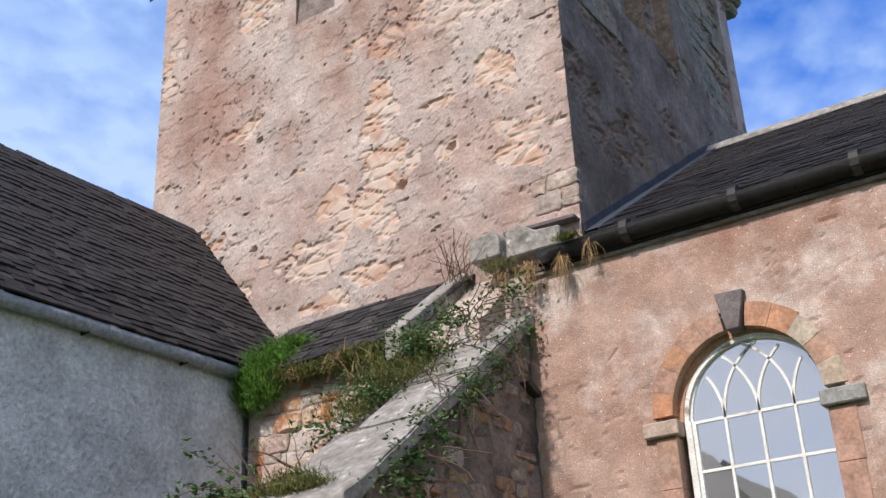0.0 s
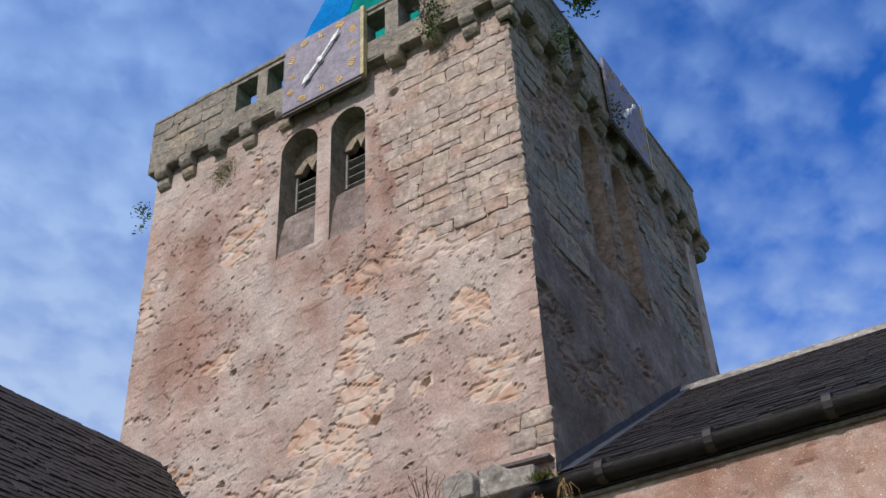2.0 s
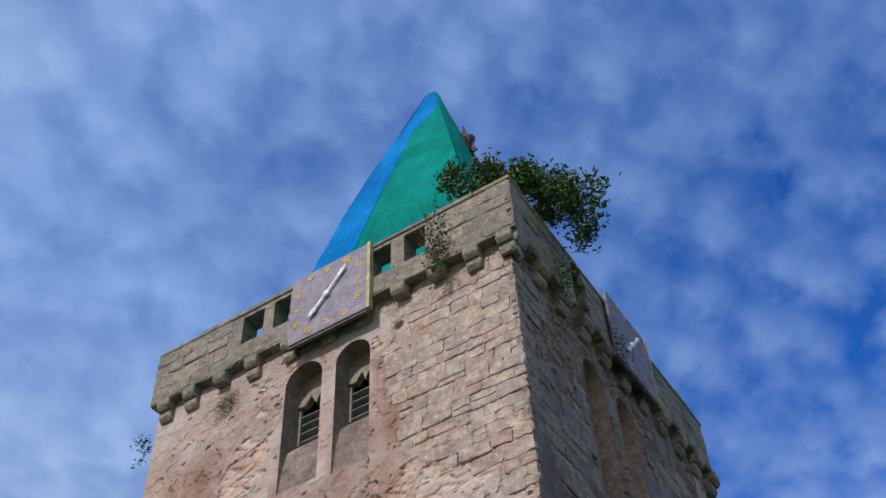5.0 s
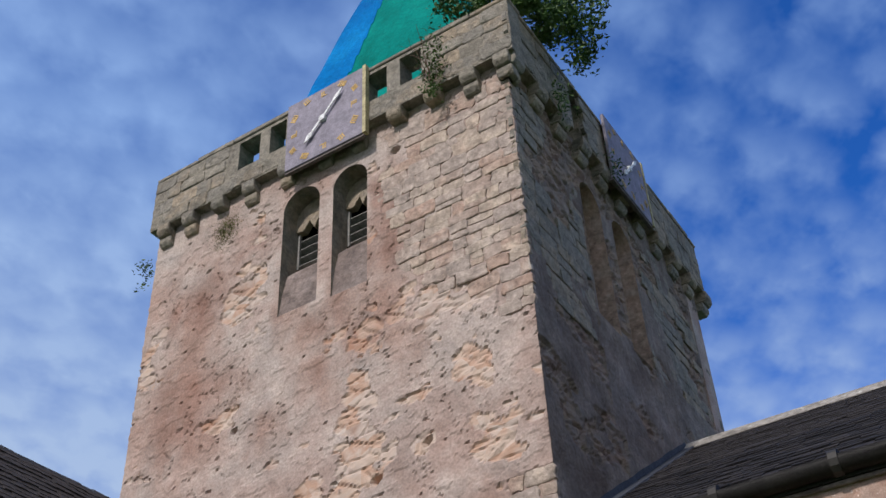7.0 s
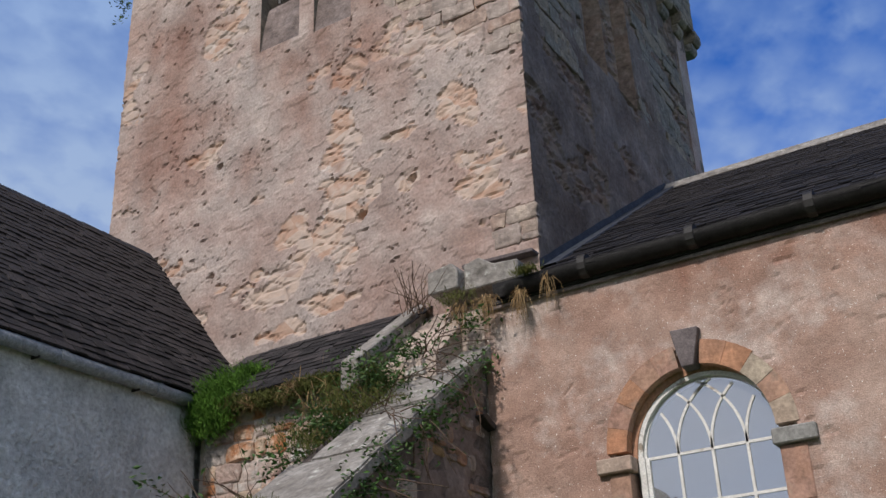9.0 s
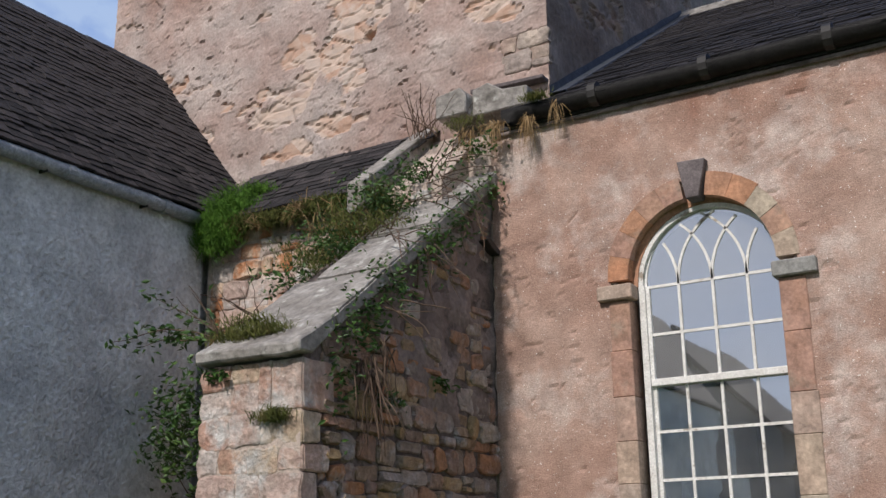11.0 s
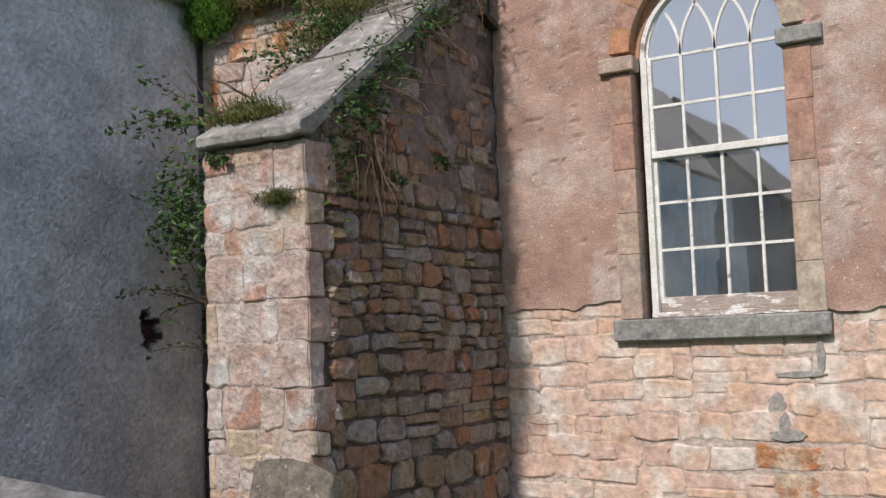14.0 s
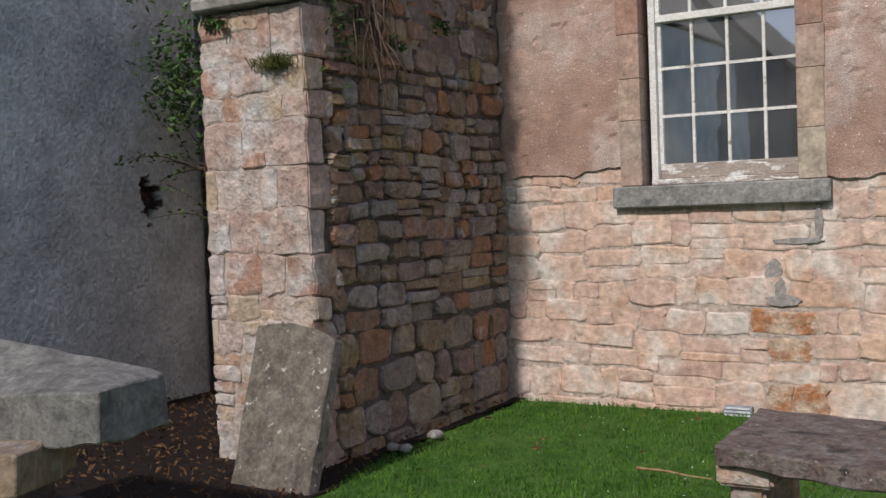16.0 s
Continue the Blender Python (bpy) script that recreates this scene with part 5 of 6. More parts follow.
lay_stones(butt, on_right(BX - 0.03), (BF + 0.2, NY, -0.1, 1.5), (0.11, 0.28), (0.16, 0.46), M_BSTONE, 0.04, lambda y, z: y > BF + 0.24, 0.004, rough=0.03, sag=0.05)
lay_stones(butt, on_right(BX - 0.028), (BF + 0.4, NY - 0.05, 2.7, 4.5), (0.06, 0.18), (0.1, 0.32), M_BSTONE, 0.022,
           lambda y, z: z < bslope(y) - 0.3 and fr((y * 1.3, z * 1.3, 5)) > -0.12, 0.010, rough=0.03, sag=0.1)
# copings
rk = math.atan(0.735)
for a, b in ((5.66, 6.32), (6.33, 6.98), (6.99, 7.55), (7.56, 8.0)):
    bm = bmesh.new()
    L = (b - a) / math.cos(rk)
    add_box(bm, -0.36 if a < 6 else -0.20, 0.50 + rnd.uniform(-0.015, 0.015), 0.004, L - 0.004, -0.06, 0.05 + rnd.uniform(-0.012, 0.012))
    bmesh.ops.bevel(bm, geom=list(bm.edges), offset=0.015, segments=2, affect="EDGES")
    bmesh.ops.subdivide_edges(bm, edges=[e_ for e_ in bm.edges if e_.calc_length() > 0.3], cuts=4, use_grid_fill=True)
    bmesh.ops.transform(bm, matrix=Matrix.Translation((-4.80, a, bslope(a) - 0.02)) @ Matrix.Rotation(rk, 4, "X"), verts=bm.verts)
    for v in bm.verts:
        v.co += Vector((noise.noise(v.co * 4), noise.noise(v.co * 4 + Vector((9, 0, 0))), noise.noise(v.co * 4 + Vector((0, 9, 0))))) * 0.014
    part("coping_slab", bm, M_COPING, butt)
bm = prism_bm([(5.32, 2.92), (5.31, 2.995), (5.42, 3.06), (5.69, 3.25), (5.69, 3.12), (5.45, 2.92)], "x", -5.21, -4.31, bevel=0.012)
bmesh.ops.subdivide_edges(bm, edges=[q_ for q_ in bm.edges if q_.calc_length() > 0.5], cuts=9, use_grid_fill=True)
for v in bm.verts:
    v.co += Vector((0, noise.noise(v.co * 6), noise.noise(v.co * 6 + Vector((0, 9, 0))))) * 0.018
part("kneeler", bm, M_COPING, butt, "moulded pale kneeler stone")

thing("iron_cramp", prism_bm([(7.72, 4.24), (7.78, 4.27), (7.94, 4.20), (7.93, 4.15), (7.80, 4.19)], "x", BX - 0.02, BX + 0.07, bevel=0.004), M_BLACK, "rusted dark iron cramp in the corner by the buttress", "cramp")

# ---- stones of the nave's foot ----
lay_stones(nave, on_front(NY + 0.028), (BX, -0.7, -0.1, 1.86), (0.11, 0.25), (0.13, 0.52), M_NSTONE, 0.010,
           lambda x, z: z < ragged(x) + 0.02 and not (-3.37 < x < -1.745 and z > 1.5), 0.0015, rough=0.024, sag=0.10,
           odd=lambda x, z: M_RUST if any(abs(x - a) < 0.19 and abs(z - b) < 0.11 for a, b in ((-2.05, 0.60), (-2.0, 0.2))) else None)
for k, (cx, cz, rx, rz) in enumerate(((-2.17, 1.03, 0.06, 0.085), (-2.12, 0.90, 0.04, 0.08), (-2.10, 0.82, 0.12, 0.045), (-1.84, 1.38, 0.028, 0.14), (-1.98, 1.25, 0.17, 0.022))):
    ring = [(cx + rx * (1 + 0.45 * fr((cx + math.cos(a) * 1.3, math.sin(a) * 1.3, 3))) * math.cos(a), cz + rz * (1 + 0.45 * fr((math.cos(a) * 1.3, cz + math.sin(a) * 1.3, 7))) * math.sin(a)) for a in (2 * math.pi * i / 30 for i in range(30))]
    part("cement_patch", prism_bm(ring, "y", NY + 0.012 - 0.002 * k, NY + 0.03), M_MORTARFILL, nave, "smeared grey cement")

# ---- stones showing on the tower ----
lay_stones(tower, on_front(TY + 0.012), (-6.2, TX + 0.012, 6.0, 11.72), (0.12, 0.23), (0.16, 0.44), M_TSTONE, 0.011, lambda x, z: stone_zone(x, z) and x > -5.95 and math.hypot(x + 5.62, z - 11.36) > 0.22, 0.0035, rough=0.024, sag=0.07)
# side stones: darker parapet stone, holding the face's shade in its colour
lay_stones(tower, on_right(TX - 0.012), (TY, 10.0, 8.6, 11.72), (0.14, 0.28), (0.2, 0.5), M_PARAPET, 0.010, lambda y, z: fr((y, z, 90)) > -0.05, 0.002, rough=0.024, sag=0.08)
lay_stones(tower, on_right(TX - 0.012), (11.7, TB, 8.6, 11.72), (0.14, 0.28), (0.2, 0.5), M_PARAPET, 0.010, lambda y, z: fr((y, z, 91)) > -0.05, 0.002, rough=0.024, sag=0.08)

# ---- tombs and headstone ----
def rough_block(corners_top, thick, mat_noise=0.02, cuts=12, seed=0.0):
    """A worn slab from its four top corners, thick downwards, with broken edges."""
    bm = bmesh.new()
    a, b, c, d = [Vector(p) for p in corners_top]
    n = cuts
    top = [[bm.verts.new(a.lerp(b, i / n).lerp(d.lerp(c, i / n), k / n)) for i in range(n + 1)] for k in range(n + 1)]
    bot = [[bm.verts.new(a.lerp(b, i / n).lerp(d.lerp(c, i / n), k / n) - Vector((0, 0, thick))) for i in range(n + 1)] for k in range(n + 1)]
    for k in range(n):
        for i in range(n):
            bm.faces.new((top[k][i], top[k][i + 1], top[k + 1][i + 1], top[k + 1][i]))
            bm.faces.new((bot[k][i], bot[k + 1][i], bot[k + 1][i + 1], bot[k][i + 1]))
    for i in range(n):
        bm.faces.new((top[0][i + 1], top[0][i], bot[0][i], bot[0][i + 1]))
        bm.faces.new((top[n][i], top[n][i + 1], bot[n][i + 1], bot[n][i]))
        bm.faces.new((top[i][0], top[i + 1][0], bot[i + 1][0], bot[i][0]))
        bm.faces.new((top[i + 1][n], top[i][n], bot[i][n], bot[i + 1][n]))
    bmesh.ops.recalc_face_normals(bm, faces=bm.faces)
    sharp = [e_ for e_ in bm.edges if len(e_.link_faces) == 2 and e_.calc_face_angle(0) > 0.8]
    bmesh.ops.bevel(bm, geom=sharp, offset=0.009, segments=1, affect="EDGES")
    for v in bm.verts:
        p = v.co.copy()
        for k, q in ((5, 1.0), (14, 0.55)):
            v.co += Vector((noise.noise(p * k + Vector((seed, 0, 0))), noise.noise(p * k + Vector((0, seed, 9))), 0.6 * noise.noise(p * k + Vector((9, 0, seed))))) * mat_noise * q
    return bm


tomb = holder("table_tomb", "broken grey table tomb slab lying on rough stones", "tomb", "table tombs")
part("slab", rough_block([(-5.28, 3.20, 0.70), (-3.83, 3.24, 0.85), (-3.89, 3.70, 0.85), (-5.43, 3.52, 1.07)], 0.25, 0.022, 16), M_TOMB, tomb)
part("support", rough_block([(-5.2, 3.05, 0.53), (-4.12, 3.02, 0.58), (-4.3, 3.5, 0.60), (-5.3, 3.45, 0.58)], 0.2, 0.03, seed=3), M_BSTONE, tomb, "fallen sandstone support")
# these supports take the dark mortar colour for the shade beneath the slab
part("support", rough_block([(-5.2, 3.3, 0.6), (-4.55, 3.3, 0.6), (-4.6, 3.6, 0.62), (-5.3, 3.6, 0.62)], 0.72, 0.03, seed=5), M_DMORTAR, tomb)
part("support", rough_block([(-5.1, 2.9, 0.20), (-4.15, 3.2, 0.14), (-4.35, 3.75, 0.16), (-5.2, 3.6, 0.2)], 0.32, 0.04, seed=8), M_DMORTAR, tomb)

tomb2 = holder("table_tomb", "flaking red-brown table tomb on stone legs beside the lawn", "tomb", "table tombs")
part("slab", rough_block([(-1.47, 4.44, 0.55), (0.7, 3.95, 0.53), (0.75, 4.95, 0.55), (-1.52, 5.26, 0.56)], 0.085, 0.024, 22, seed=11), M_TOMB2, tomb2)
for x, y in ((-1.36, 4.58), (-1.38, 5.08), (0.5, 4.2), (0.55, 4.8)):
    bm = bmesh.new()
    for z0, z1, w in ((-0.08, 0.06, 0.11), (0.06, 0.38, 0.075), (0.38, 0.475, 0.12)):
        add_box(bm, x - w, x + w, y - w, y + w, z0, z1)
    bmesh.ops.bevel(bm, geom=list(bm.edges), offset=0.015, segments=2, affect="EDGES")
    part("leg", bm, M_BFRONT, tomb2)
part("base_slab", rough_block([(-1.2, 4.7, 0.02), (0.6, 4.3, 0.02), (0.65, 4.9, 0.02), (-1.2, 5.1, 0.02)], 0.1, 0.02, seed=21), M_DMORTAR, tomb2)

# headstone leaning back against the buttress
p0, p1, q1 = Vector((-4.66, 4.90, -0.07)), Vector((-4.03, 4.86, -0.07)), Vector((-4.10, 5.28, 0.815))
q0 = Vector((-4.72, 5.28, 0.88))
nrm = (p1 - p0).cross(q1 - p1).normalized()
if nrm.y > 0:
    nrm = -nrm
bm = bmesh.new()
line = [p0, p1, q1, q1.lerp(q0, 0.28) + Vector((0, 0.01, 0.04)), q1.lerp(q0, 0.55) + Vector((0, 0.015, 0.055)), q1.lerp(q0, 0.85) + Vector((0, 0.01, 0.02)), q0]
fa = [bm.verts.new(v) for v in line]
fb = [bm.verts.new(v - nrm * 0.10) for v in line]
bm.faces.new(fa)
bm.faces.new(fb[::-1])
for i in range(len(line)):
    j = (i + 1) % len(line)
    bm.faces.new((fa[j], fa[i], fb[i], fb[j]))
bmesh.ops.bevel(bm, geom=list(bm.edges), offset=0.010, segments=1, affect="EDGES")
bmesh.ops.triangulate(bm, faces=bm.faces)
for _ in range(4):
    bmesh.ops.subdivide_edges(bm, edges=[e_ for e_ in bm.edges if e_.calc_length() > 0.07], cuts=1)
    bmesh.ops.triangulate(bm, faces=bm.faces)
for v in bm.verts:
    v.co += Vector((noise.noise(v.co * 9), noise.noise(v.co * 9 + Vector((9, 0, 0))), noise.noise(v.co * 9 + Vector((0, 9, 0))))) * 0.009
thing("headstone", bm, M_SLAB, "plain lichened headstone leaning against the buttress", "headstone")

# soil and litter at the wall's foot
bm = bmesh.new()
edge = [(-7.3, 2.0), (-5.0, 2.4), (-4.4, 3.9), (-3.85, 4.55), (-4.02, 5.1), (-4.18, 5.7), (-4.24, 6.4), (-4.26, 7.2), (-4.24, 7.8), (-4.2, 7.95), (-4.4, 7.99), (-4.4, 7.6), (-7.3, 7.6)]
fine_e = []
for (xa, ya), (xb, yb) in zip(edge, edge[1:] + edge[:1]):
    for k in range(8):
        x, y = xa + (xb - xa) * k / 8, ya + (yb - ya) * k / 8
        fine_e.append((x + 0.05 * noise.noise(Vector((x * 4, y * 4, 1))), y + 0.03 * noise.noise(Vector((x * 4, y * 4, 5)))))
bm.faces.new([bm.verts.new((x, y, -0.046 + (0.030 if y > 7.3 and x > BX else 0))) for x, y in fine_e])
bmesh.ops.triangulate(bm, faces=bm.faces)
soil = thing("soil", bm, M_SOIL, "dark bare soil strewn with dead leaves, deepened for the tomb's shade", "soil", kind="structure")


def in_soil(x, y):
    c = False
    for (xa, ya), (xb, yb) in zip(edge, edge[1:] + edge[:1]):
        if (ya > y) != (yb > y) and x < (xb - xa) * (y - ya) / (yb - ya) + xa:
            c = not c
    return c


class Heap:
    """Collects many small faces into one mesh."""

    def __init__(self):
        self.v, self.f = [], []

    def quad(self, *p):
        k = len(self.v)
        self.v += [tuple(q) for q in p]
        self.f.append(tuple(range(k, k + len(p))))

    def leaf(self, c, size, up=None):
        d = Vector((rnd.gauss(0, 1), rnd.gauss(0, 1), rnd.gauss(0, 0.6))).normalized()
        s = d.cross(Vector((rnd.gauss(0, 1), rnd.gauss(0, 1), rnd.gauss(0, 1)))).normalized()
        n = d.cross(s)
        c = Vector(c)
        l, w = size * rnd.uniform(0.7, 1.3), size * rnd.uniform(0.35, 0.55)
        self.quad(c - d * l * 0.5, c + s * w * 0.5 + n * 0.12 * l, c + d * l * 0.5, c - s * w * 0.5 + n * 0.12 * l)

    def blade(self, root, d, length, width, bend=0.5):
        root, d = Vector(root), Vector(d).normalized()
        s = d.cross(Vector((rnd.gauss(0, 1), rnd.gauss(0, 1), 0.1))).normalized() * width / 2
        m = root + d * length * 0.55
        t = root + d * length * 0.95 + Vector((rnd.gauss(0, 0.3), rnd.gauss(0, 0.3), -bend)) * length * 0.45
        self.quad(root - s, root + s, m + s * 0.8, m - s * 0.8)
        self.quad(m - s * 0.8, m + s * 0.8, t)

    def make(self, name, mat, parent=None, label=""):
        me = bpy.data.meshes.new(name)
        me.from_pydata(self.v, [], self.f)
        me.materials.append(mat)
        ob = new(name, me)
        if parent:
            ob.parent = parent
        return tagged(ob, label) if label else ob


# lawn
hp = Heap()
while len(hp.f) < 60000:
    y = 3.6 + 4.36 * rnd.random() ** 0.9
    x = -4.2 + 4.0 * rnd.random()
    if in_soil(x, y) and rnd.random() > 0.04:
        continue
    z = -0.065 + (0.03 * max(0, min(1, (y - 6.8)))) 
    hp.blade((x, y, z), (rnd.gauss(0, 0.35), rnd.gauss(0, 0.35), 1), rnd.uniform(0.025, 0.065) * (1 + 0.4 * noise.noise(Vector((x * 2.5, y * 2.5, 0)))), 0.006, 0.4)
tagged(hp.make("grass", M_GRASS), "short green lawn grass", "grass", kind="stuff")
hp = Heap()
for _ in range(4200):
    x, y = rnd.uniform(-7.2, -0.8), rnd.uniform(3.0, 7.95)
    if in_soil(x, y) or rnd.random() < 0.03:
        hp.leaf((x, y, -0.012 + (0.02 if y > 7 and x > BX else 0)), rnd.uniform(0.03, 0.07))
tagged(hp.make("leaf_litter", M_DEAD), "dry fallen leaves on bare soil", "leaves", kind="stuff")
thing("stick", tube_bm([(-2.50, 6.09, -0.01), (-2.3, 6.03, 0.005), (-2.15, 5.99, 0.0), (-2.0, 5.97, 0.0)], 0.008, 6, taper=0.5), M_STRAW, "thin pale stick lying on the lawn", "stick")
for k in range(7):
    a, b = rnd.uniform(-3.9, -3.5) if k < 4 else rnd.uniform(-4.2, -4.0), rnd.uniform(4.7, 7.3)
    if k >= 4:
        bm = bmesh.new()
        bmesh.ops.create_icosphere(bm, subdivisions=2, radius=rnd.uniform(0.03, 0.06))
        for v in bm.verts:
            v.co = Vector((v.co.x, v.co.y, v.co.z * 0.6)) * (1 + 0.4 * noise.noise(v.co * 20 + Vector((k, 0, 0)))) + Vector((a, b, -0.01))
        thing("rubble_stone", bm, M_COPING, "small grey stone fallen at the buttress foot", "stone", "loose stones", smooth=True)


# ---- plants ----
def stems(parent, roots, length, count, mat, radius=0.006, lean_to=(0, -0.5, 0.4), sag=0.4, name="stem"):
    tips = []
    for _ in range(count):
        p = Vector(rnd.choice(roots)) + Vector((rnd.gauss(0, 0.06), rnd.gauss(0, 0.06), rnd.gauss(0, 0.03)))
        d = (Vector(lean_to) + Vector((rnd.gauss(0, 0.5), rnd.gauss(0, 0.4), rnd.gauss(0, 0.35)))).normalized()
        pts = [p]
        n = 6
        for k in range(n):
            d = (d + Vector((rnd.gauss(0, 0.15), rnd.gauss(0, 0.15), rnd.gauss(0, 0.12) - sag * 0.2))).normalized()
            p = p + d * length * rnd.uniform(0.6, 1.1) / n
            pts.append(p)
        part(name, tube_bm(pts, radius * rnd.uniform(0.7, 1.3), 4, None, 0.4), mat, parent)
        tips.append(pts)
    return tips


def leafy(name, label, category, centres, size, mat, stem_roots=None, stem_len=0.5, stem_n=0, group="", lean_to=(0, -0.4, 0.5), on_stems=0, sag=0.4):
    """centres: (x, y, z, spread x, y, z, leaves)."""
    ob = holder(name, label, category, group)
    hp = Heap()
    for x, y, z, sx, sy, sz, n in centres:
        for _ in range(n):
            hp.leaf((rnd.gauss(x, sx), rnd.gauss(y, sy), rnd.gauss(z, sz)), size)
    if stem_n:
        for pts in stems(ob, stem_roots, stem_len, stem_n, M_TWIG, lean_to=lean_to, sag=sag):
            for p in pts[2:]:
                for _ in range(on_stems):
                    hp.leaf(p + Vector((rnd.gauss(0, 0.03), rnd.gauss(0, 0.03), rnd.gauss(0, 0.03))), size)
    if hp.f:
        hp.make("leaves", mat, ob)
    return ob


def tuft(name, label, centres, mat, length, width, n, category="grass tuft", hang=0.5, d=(0, -0.3, 1), group=""):
    hp = Heap()
    for x, y, z, sx, sy, sz, k in centres:
        for _ in range(int(n * k)):
            hp.blade((rnd.gauss(x, sx), rnd.gauss(y, sy), rnd.gauss(z, sz)), (d[0] + rnd.gauss(0, 0.5), d[1] + rnd.gauss(0, 0.5), d[2] + rnd.gauss(0, 0.35)), length * rnd.uniform(0.5, 1.3), width, hang)
    return tagged(hp.make(name, mat), label, category, group, "stuff")


# moss and feathery green over the lean-to's eaves
tuft("moss_clump", "bright green feathery moss hanging from the roof valley", [(-6.98, 7.36, 4.76, 0.14, 0.06, 0.10, 1), (-7.02, 7.34, 4.62, 0.11, 0.05, 0.08, 0.9), (-6.92, 7.5, 4.95, 0.12, 0.09, 0.06, 0.6), (-6.85, 7.75, 5.15, 0.10, 0.08, 0.03, 0.3)],
     M_MOSS, 0.08, 0.006, 4500, "moss", 0.5)
tuft("moss_cushion", "olive moss cushion along the lean-to eaves", [(-6.9 + 0.14 * k, 7.37, 4.70 + 0.02 * math.sin(k), 0.06, 0.035, 0.035, 1) for k in range(11)], M_OLDMOSS, 0.06, 0.007, 900, "moss", 0.8)
tuft("dry_grass", "bleached dry grass hanging over the eaves", [(-5.98, 7.34, 4.72, 0.035, 0.02, 0.03, 1), (-6.45, 7.34, 4.66, 0.02, 0.02, 0.03, 0.4)], M_STRAW, 0.22, 0.006, 60, "grass", 1.6, (0, -0.6, 0.1))
tuft("dry_grass", "bleached dry grass hanging below the nave gutter", [(-3.90, 7.80, 5.28, 0.03, 0.02, 0.02, 1), (-4.22, 7.78, 5.30, 0.045, 0.02, 0.02, 1), (-4.48, 7.76, 5.27, 0.045, 0.02, 0.03, 0.7), (-3.62, 7.78, 5.36, 0.03, 0.02, 0.02, 0.25)],
     M_STRAW, 0.14, 0.006, 120, "grass", 2.6, (0, -0.12, -1.2))
tuft("moss_cushion", "green moss grown into the gutter end", [(-3.80, 7.74, 5.42, 0.06, 0.03, 0.015, 0.7), (-4.5, 7.72, 5.34, 0.10, 0.05, 0.03, 0.35)], M_OLDMOSS, 0.06, 0.006, 800, "moss", 0.5)
for lab, cs in (("mossy grass growing on the buttress kneeler", [(-4.95, 5.48, 3.10, 0.13, 0.05, 0.02, 1), (-4.75, 5.5, 3.12, 0.10, 0.05, 0.02, 0.7)]),
                ("green tuft growing from a buttress joint", [(-4.55, 5.37, 2.52, 0.07, 0.03, 0.015, 0.7)]),
                ("grass on the foot of the buttress coping", [(-5.1, 6.9, 4.25, 0.10, 0.2, 0.08, 1.2), (-5.05, 7.3, 4.6, 0.08, 0.12, 0.08, 0.8)])):
    tuft("grass_tuft", lab, cs, M_OLDMOSS, 0.10, 0.006, 700, "grass tuft", 0.6, group="grass tufts")
tuft("grass_tuft", "long dry and green grass on the buttress head", [(-5.15, 6.9, 4.25, 0.12, 0.25, 0.12, 1), (-5.4, 7.1, 4.15, 0.12, 0.10, 0.10, 0.6)], M_STRAW, 0.22, 0.006, 80, "grass tuft", 0.9, group="grass tufts")
leafy("bramble", "tangled brambles and ivy over the buttress coping", "bramble",
      [(-5.0, 7.2, 4.58, 0.15, 0.22, 0.10, 620), (-4.85, 7.6, 4.88, 0.14, 0.16, 0.09, 420), (-5.5, 7.3, 4.40, 0.22, 0.10, 0.14, 520), (-5.1, 6.75, 4.05, 0.10, 0.2, 0.08, 420), (-5.2, 6.3, 3.72, 0.10, 0.18, 0.07, 160), (-5.85, 7.38, 4.4, 0.14, 0.06, 0.12, 120), (-4.40, 7.75, 5.1, 0.12, 0.06, 0.07, 140),
       (-4.32, 6.3, 3.5, 0.03, 0.2, 0.13, 110), (-4.30, 6.0, 3.15, 0.03, 0.14, 0.14, 110), (-4.30, 5.75, 2.8, 0.03, 0.10, 0.12, 70), (-4.30, 6.9, 4.0, 0.03, 0.2, 0.10, 90)], 0.055, M_LEAF,
      [(-4.5, 7.3, 4.7), (-4.4, 7.0, 4.4), (-4.4, 6.5, 4.0), (-4.6, 7.6, 5.0)], 0.6, 34, lean_to=(0.6, -0.35, -0.05), on_stems=0)
leafy("hanging_roots", "dry brown roots hanging down the buttress side", "roots", [(-4.30, 6.05, 2.75, 0.02, 0.06, 0.1, 12)], 0.04, M_LEAF, [(-4.30, 6.0, 2.95), (-4.29, 6.1, 2.85), (-4.3, 6.2, 3.1)], 0.6, 40, lean_to=(0.1, 0, -1.2), sag=0.8)
leafy("bare_twigs", "leafless thin twigs in front of the rubble wall", "twigs", [(-5.6, 6.9, 3.9, 0.2, 0.2, 0.15, 25)], 0.05, M_LEAF,
      [(-5.35, 6.1, 3.4), (-5.3, 5.8, 3.2), (-5.45, 6.6, 3.6), (-5.2, 5.6, 3.1)], 0.6, 15, lean_to=(-0.3, -0.2, 0.7), sag=0.15, on_stems=0)
leafy("buddleia_shoot", "arching leafy shoot beside the buttress", "shrub", [], 0.075, M_LEAF, [(-5.35, 5.75, 3.25), (-5.38, 5.8, 3.2)], 0.95, 5, lean_to=(-1.5, -0.35, 0.5), on_stems=6, sag=0.25)
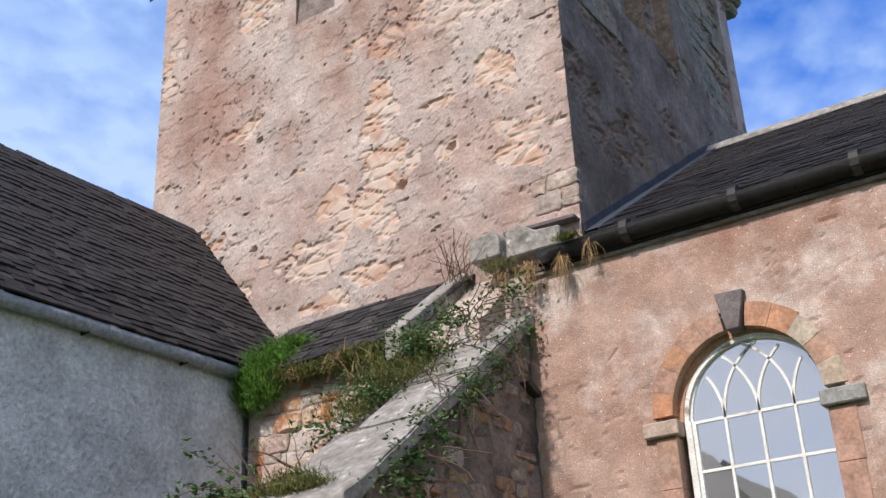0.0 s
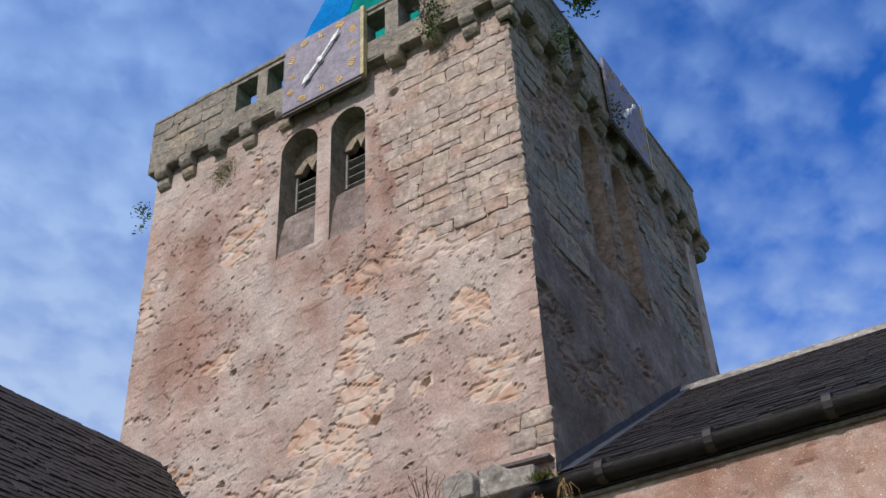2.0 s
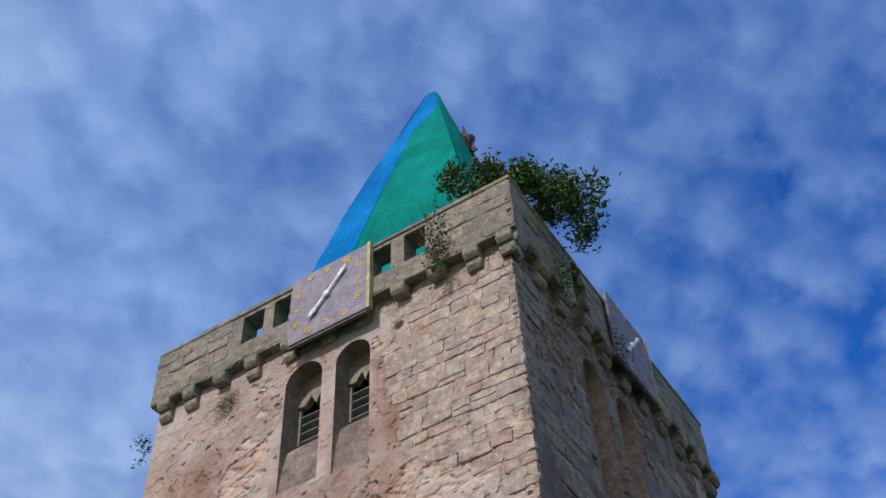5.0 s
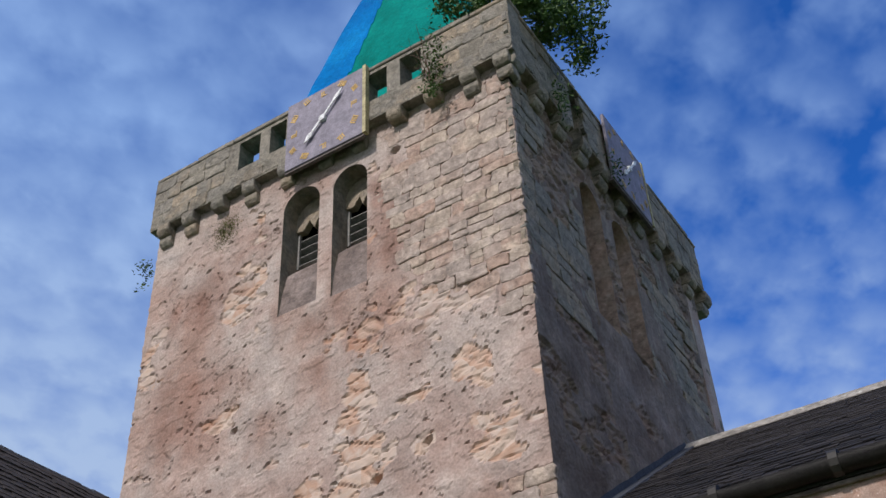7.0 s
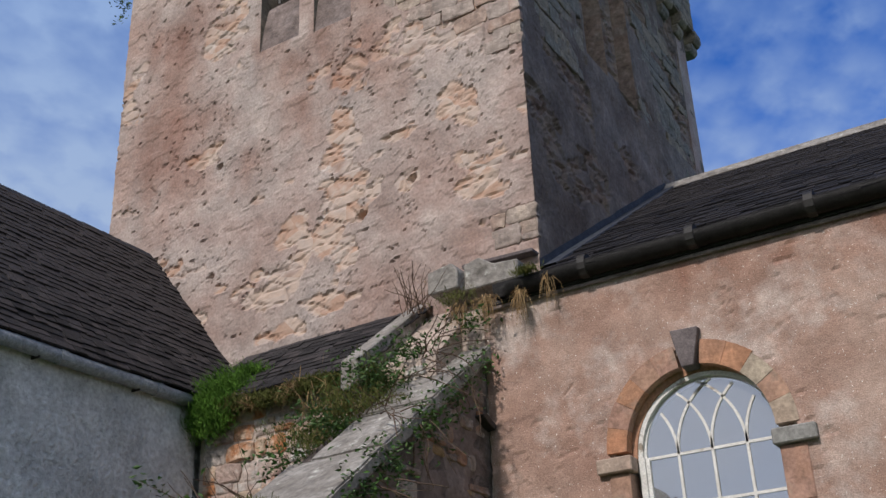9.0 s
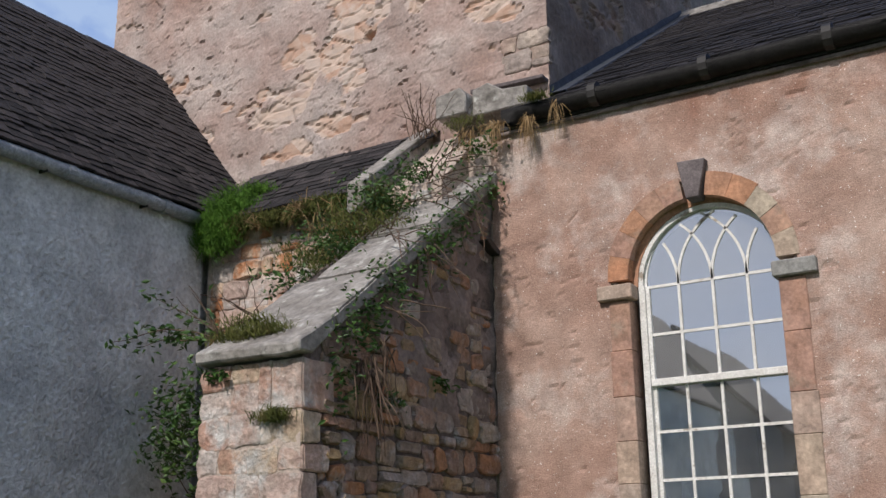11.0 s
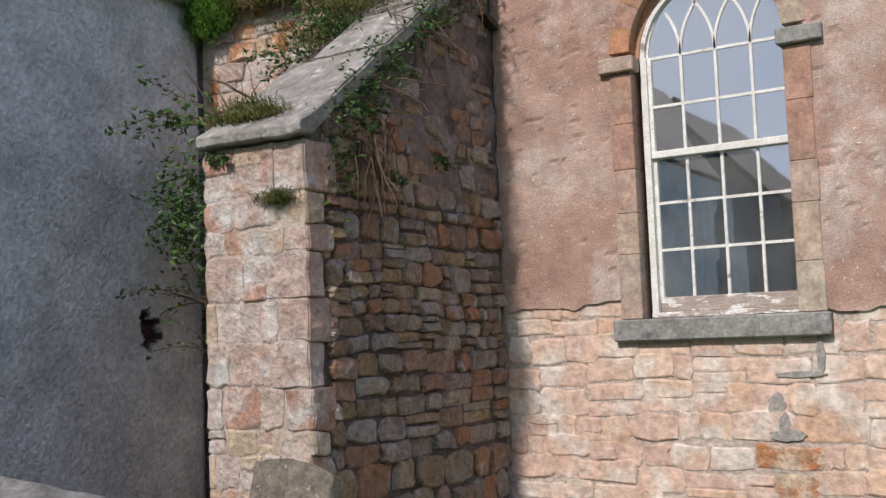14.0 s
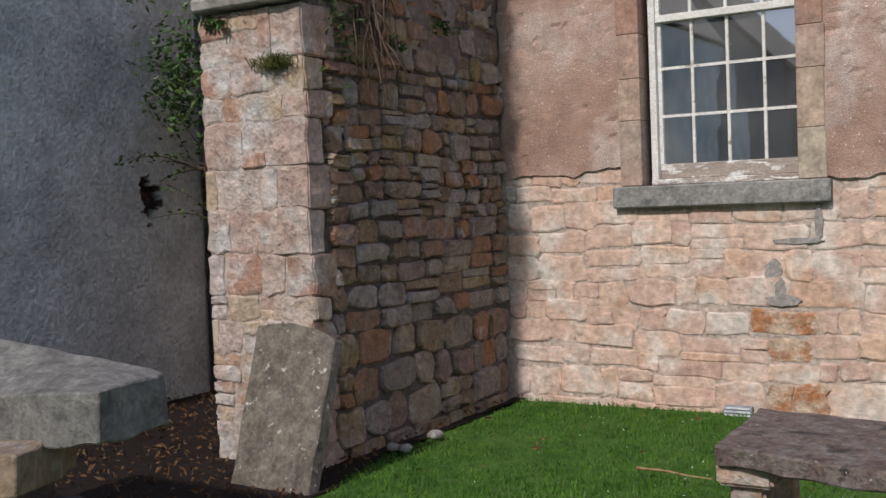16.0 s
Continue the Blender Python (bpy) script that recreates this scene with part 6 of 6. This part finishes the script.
leafy("wall_shrub", "dark straggling shrub in the corner by the grey wall", "shrub",
      [(-6.95, 6.95, 2.9, 0.10, 0.16, 0.22, 420), (-6.9, 6.85, 2.6, 0.10, 0.13, 0.15, 300), (-6.6, 7.1, 2.45, 0.13, 0.12, 0.2, 200), (-5.9, 6.4, 2.8, 0.2, 0.2, 0.3, 110), (-5.45, 5.9, 2.6, 0.06, 0.15, 0.4, 90), (-5.36, 5.6, 3.0, 0.03, 0.06, 0.2, 60)], 0.07, M_BUSHLEAF,
      [(-6.9, 7.1, 2.0), (-6.7, 7.2, 1.5)], 0.9, 12, lean_to=(-0.2, -0.4, 0.6), on_stems=3)
for lab, cs in (("small green leaves rooted in the buttress side", [(-4.30, 7.0, 2.93, 0.03, 0.06, 0.03, 40)]), ("small green leaves rooted in the buttress side", [(-4.29, 6.3, 2.72, 0.03, 0.07, 0.03, 45)]),
                ("small fern rooted below the kneeler stone", [(-5.05, 5.36, 2.84, 0.08, 0.02, 0.02, 50)]), ("leafy weeds spilling over the rubble wall", [(-5.75, 7.44, 4.25, 0.1, 0.03, 0.1, 130)])):
    leafy("wall_plant", lab, "plant", cs, 0.06, M_LEAF, group="wall plants")
leafy("dead_weeds", "dry upright weed stalks by the tower foot", "weeds", [(-5.05, 8.0, 5.6, 0.08, 0.05, 0.1, 20)], 0.03, M_STRAW, [(-5.1, 8.0, 5.45), (-4.95, 7.9, 5.4)], 0.55, 22, lean_to=(0, 0, 1.4), sag=0.0)
leafy("ivy", "dark ivy creeping over the buttress coping edge", "ivy", [(-4.30, 5.8 + 0.28 * k, 3.12 + 0.228 * k, 0.05, 0.13, 0.07, 70 + 40 * (k % 3)) for k in range(8)], 0.05, M_BUSHLEAF, [(-4.28, 6.2, 3.4), (-4.28, 6.8, 3.9), (-4.28, 7.4, 4.4)], 0.5, 18, lean_to=(0.5, 0.2, -0.6), on_stems=0)
tuft("moss_cushion", "brown moss creeping across the coping slabs", [(-5.1, 5.75, 3.25, 0.12, 0.07, 0.03, 1), (-5.2, 6.5, 3.9, 0.08, 0.2, 0.06, 0.8), (-4.85, 7.0, 4.27, 0.15, 0.15, 0.05, 0.8)], M_OLDMOSS, 0.06, 0.006, 900, "moss", 0.5)
tuft("moss_patch", "green moss spread on the tower wall under the corbels", [(-8.42, TY - 0.01, 11.38, 0.12, 0.01, 0.14, 1)], M_OLDMOSS, 0.03, 0.006, 1500, "moss", 0.5)
# elder bush rooted on the parapet
bc = []
for k in range(60):
    a, q = rnd.uniform(0, 6.28), rnd.random() ** 0.6
    t = rnd.random()
    x, y, z = -4.98 + 1.8 * t + 0.3 * q * math.cos(a), 9.0 + 0.35 * q * math.sin(a) + 0.15 * t, 13.95 - 1.35 * t * t + 0.42 * q * math.cos(a * 1.7) + 0.28
    bc.append((x, y, z, 0.10, 0.10, 0.085, 105))
leafy("elder_bush", "dense green elder bush growing behind the parapet corner", "bush", bc, 0.088, M_BUSHLEAF, [(-4.4, 9.0, 12.7), (-4.3, 9.1, 12.6), (-4.2, 9.1, 12.8)], 1.15, 22, lean_to=(0.35, 0, 0.9), on_stems=0, sag=0.15)
leafy("parapet_shrub", "thin shrub rooted in the parapet joints", "shrub", [(-4.80, 8.02, 12.45, 0.10, 0.05, 0.2, 130), (-4.83, 8.02, 12.0, 0.09, 0.05, 0.18, 150), (-4.85, 8.04, 11.75, 0.06, 0.05, 0.06, 60)], 0.06, M_BUSHLEAF, [(-4.83, 8.05, 11.9)], 0.8, 12, lean_to=(0, -0.2, 1), on_stems=0, sag=0.1)
leafy("parapet_shrub", "dark shrub rooted on the shaded tower side", "shrub", [(-3.68, 9.35, 12.0, 0.05, 0.14, 0.16, 170), (-3.68, 10.9, 11.95, 0.05, 0.15, 0.12, 110)], 0.06, M_BUSHLEAF)
leafy("parapet_shrub", "small dark weed on the tower's outer corner", "shrub", [(-9.95, 8.3, 11.42, 0.08, 0.06, 0.07, 70), (-9.95, 8.3, 11.1, 0.06, 0.05, 0.03, 22)], 0.06, M_BUSHLEAF)
leafy("parapet_weed", "dry weed behind the clock", "weeds", [(-6.95, 8.4, 13.0, 0.1, 0.05, 0.05, 15)], 0.03, M_STRAW, [(-6.95, 8.4, 12.85), (-6.3, 8.45, 12.85)], 0.4, 16, lean_to=(0, 0, 1.2), sag=0.0)

# ---- what the window glass mirrors: a house across the churchyard ----
house = holder("far_house", "plain slated house across the churchyard", "house")
part("wall", prism_bm([(-17.0, -0.1), (-17.0, 5.7), (-13.1, 9.5), (-9.3, 5.7), (-9.3, -0.1)], "y", -28, -20), M_HOUSEWALL, house)
for x0, x1 in ((-13.1, -9.0), (-13.1, -17.2)):
    d = 1 if x1 > x0 else -1
    part("roof", prism_bm([(x0, 9.52), (x1, 5.52), (x1 + 0.1 * d, 5.62), (x0, 9.74)], "y", -28.2, -19.8), M_NSLATE, house)
part("side_wing", box_bm(-9.3, 2.0, -27, -21, -0.1, 4.6), M_HOUSEWALL, house)
part("side_wing_roof", prism_bm([(-20.7, 4.5), (-24, 6.3), (-27.3, 4.5)], "x", -9.3, 2.3), M_NSLATE, house)

# daisies scattered in the lawn
hp = Heap()
for _ in range(130):
    hp.leaf((rnd.uniform(-3.4, 0.6), rnd.uniform(5.0, 7.6), 0.005 + rnd.uniform(0, 0.02)), 0.016, Vector((0, -0.2, 1)))
tagged(hp.make("daisies", M_HAND), "tiny white daisies scattered in the short lawn", "daisies", kind="stuff")
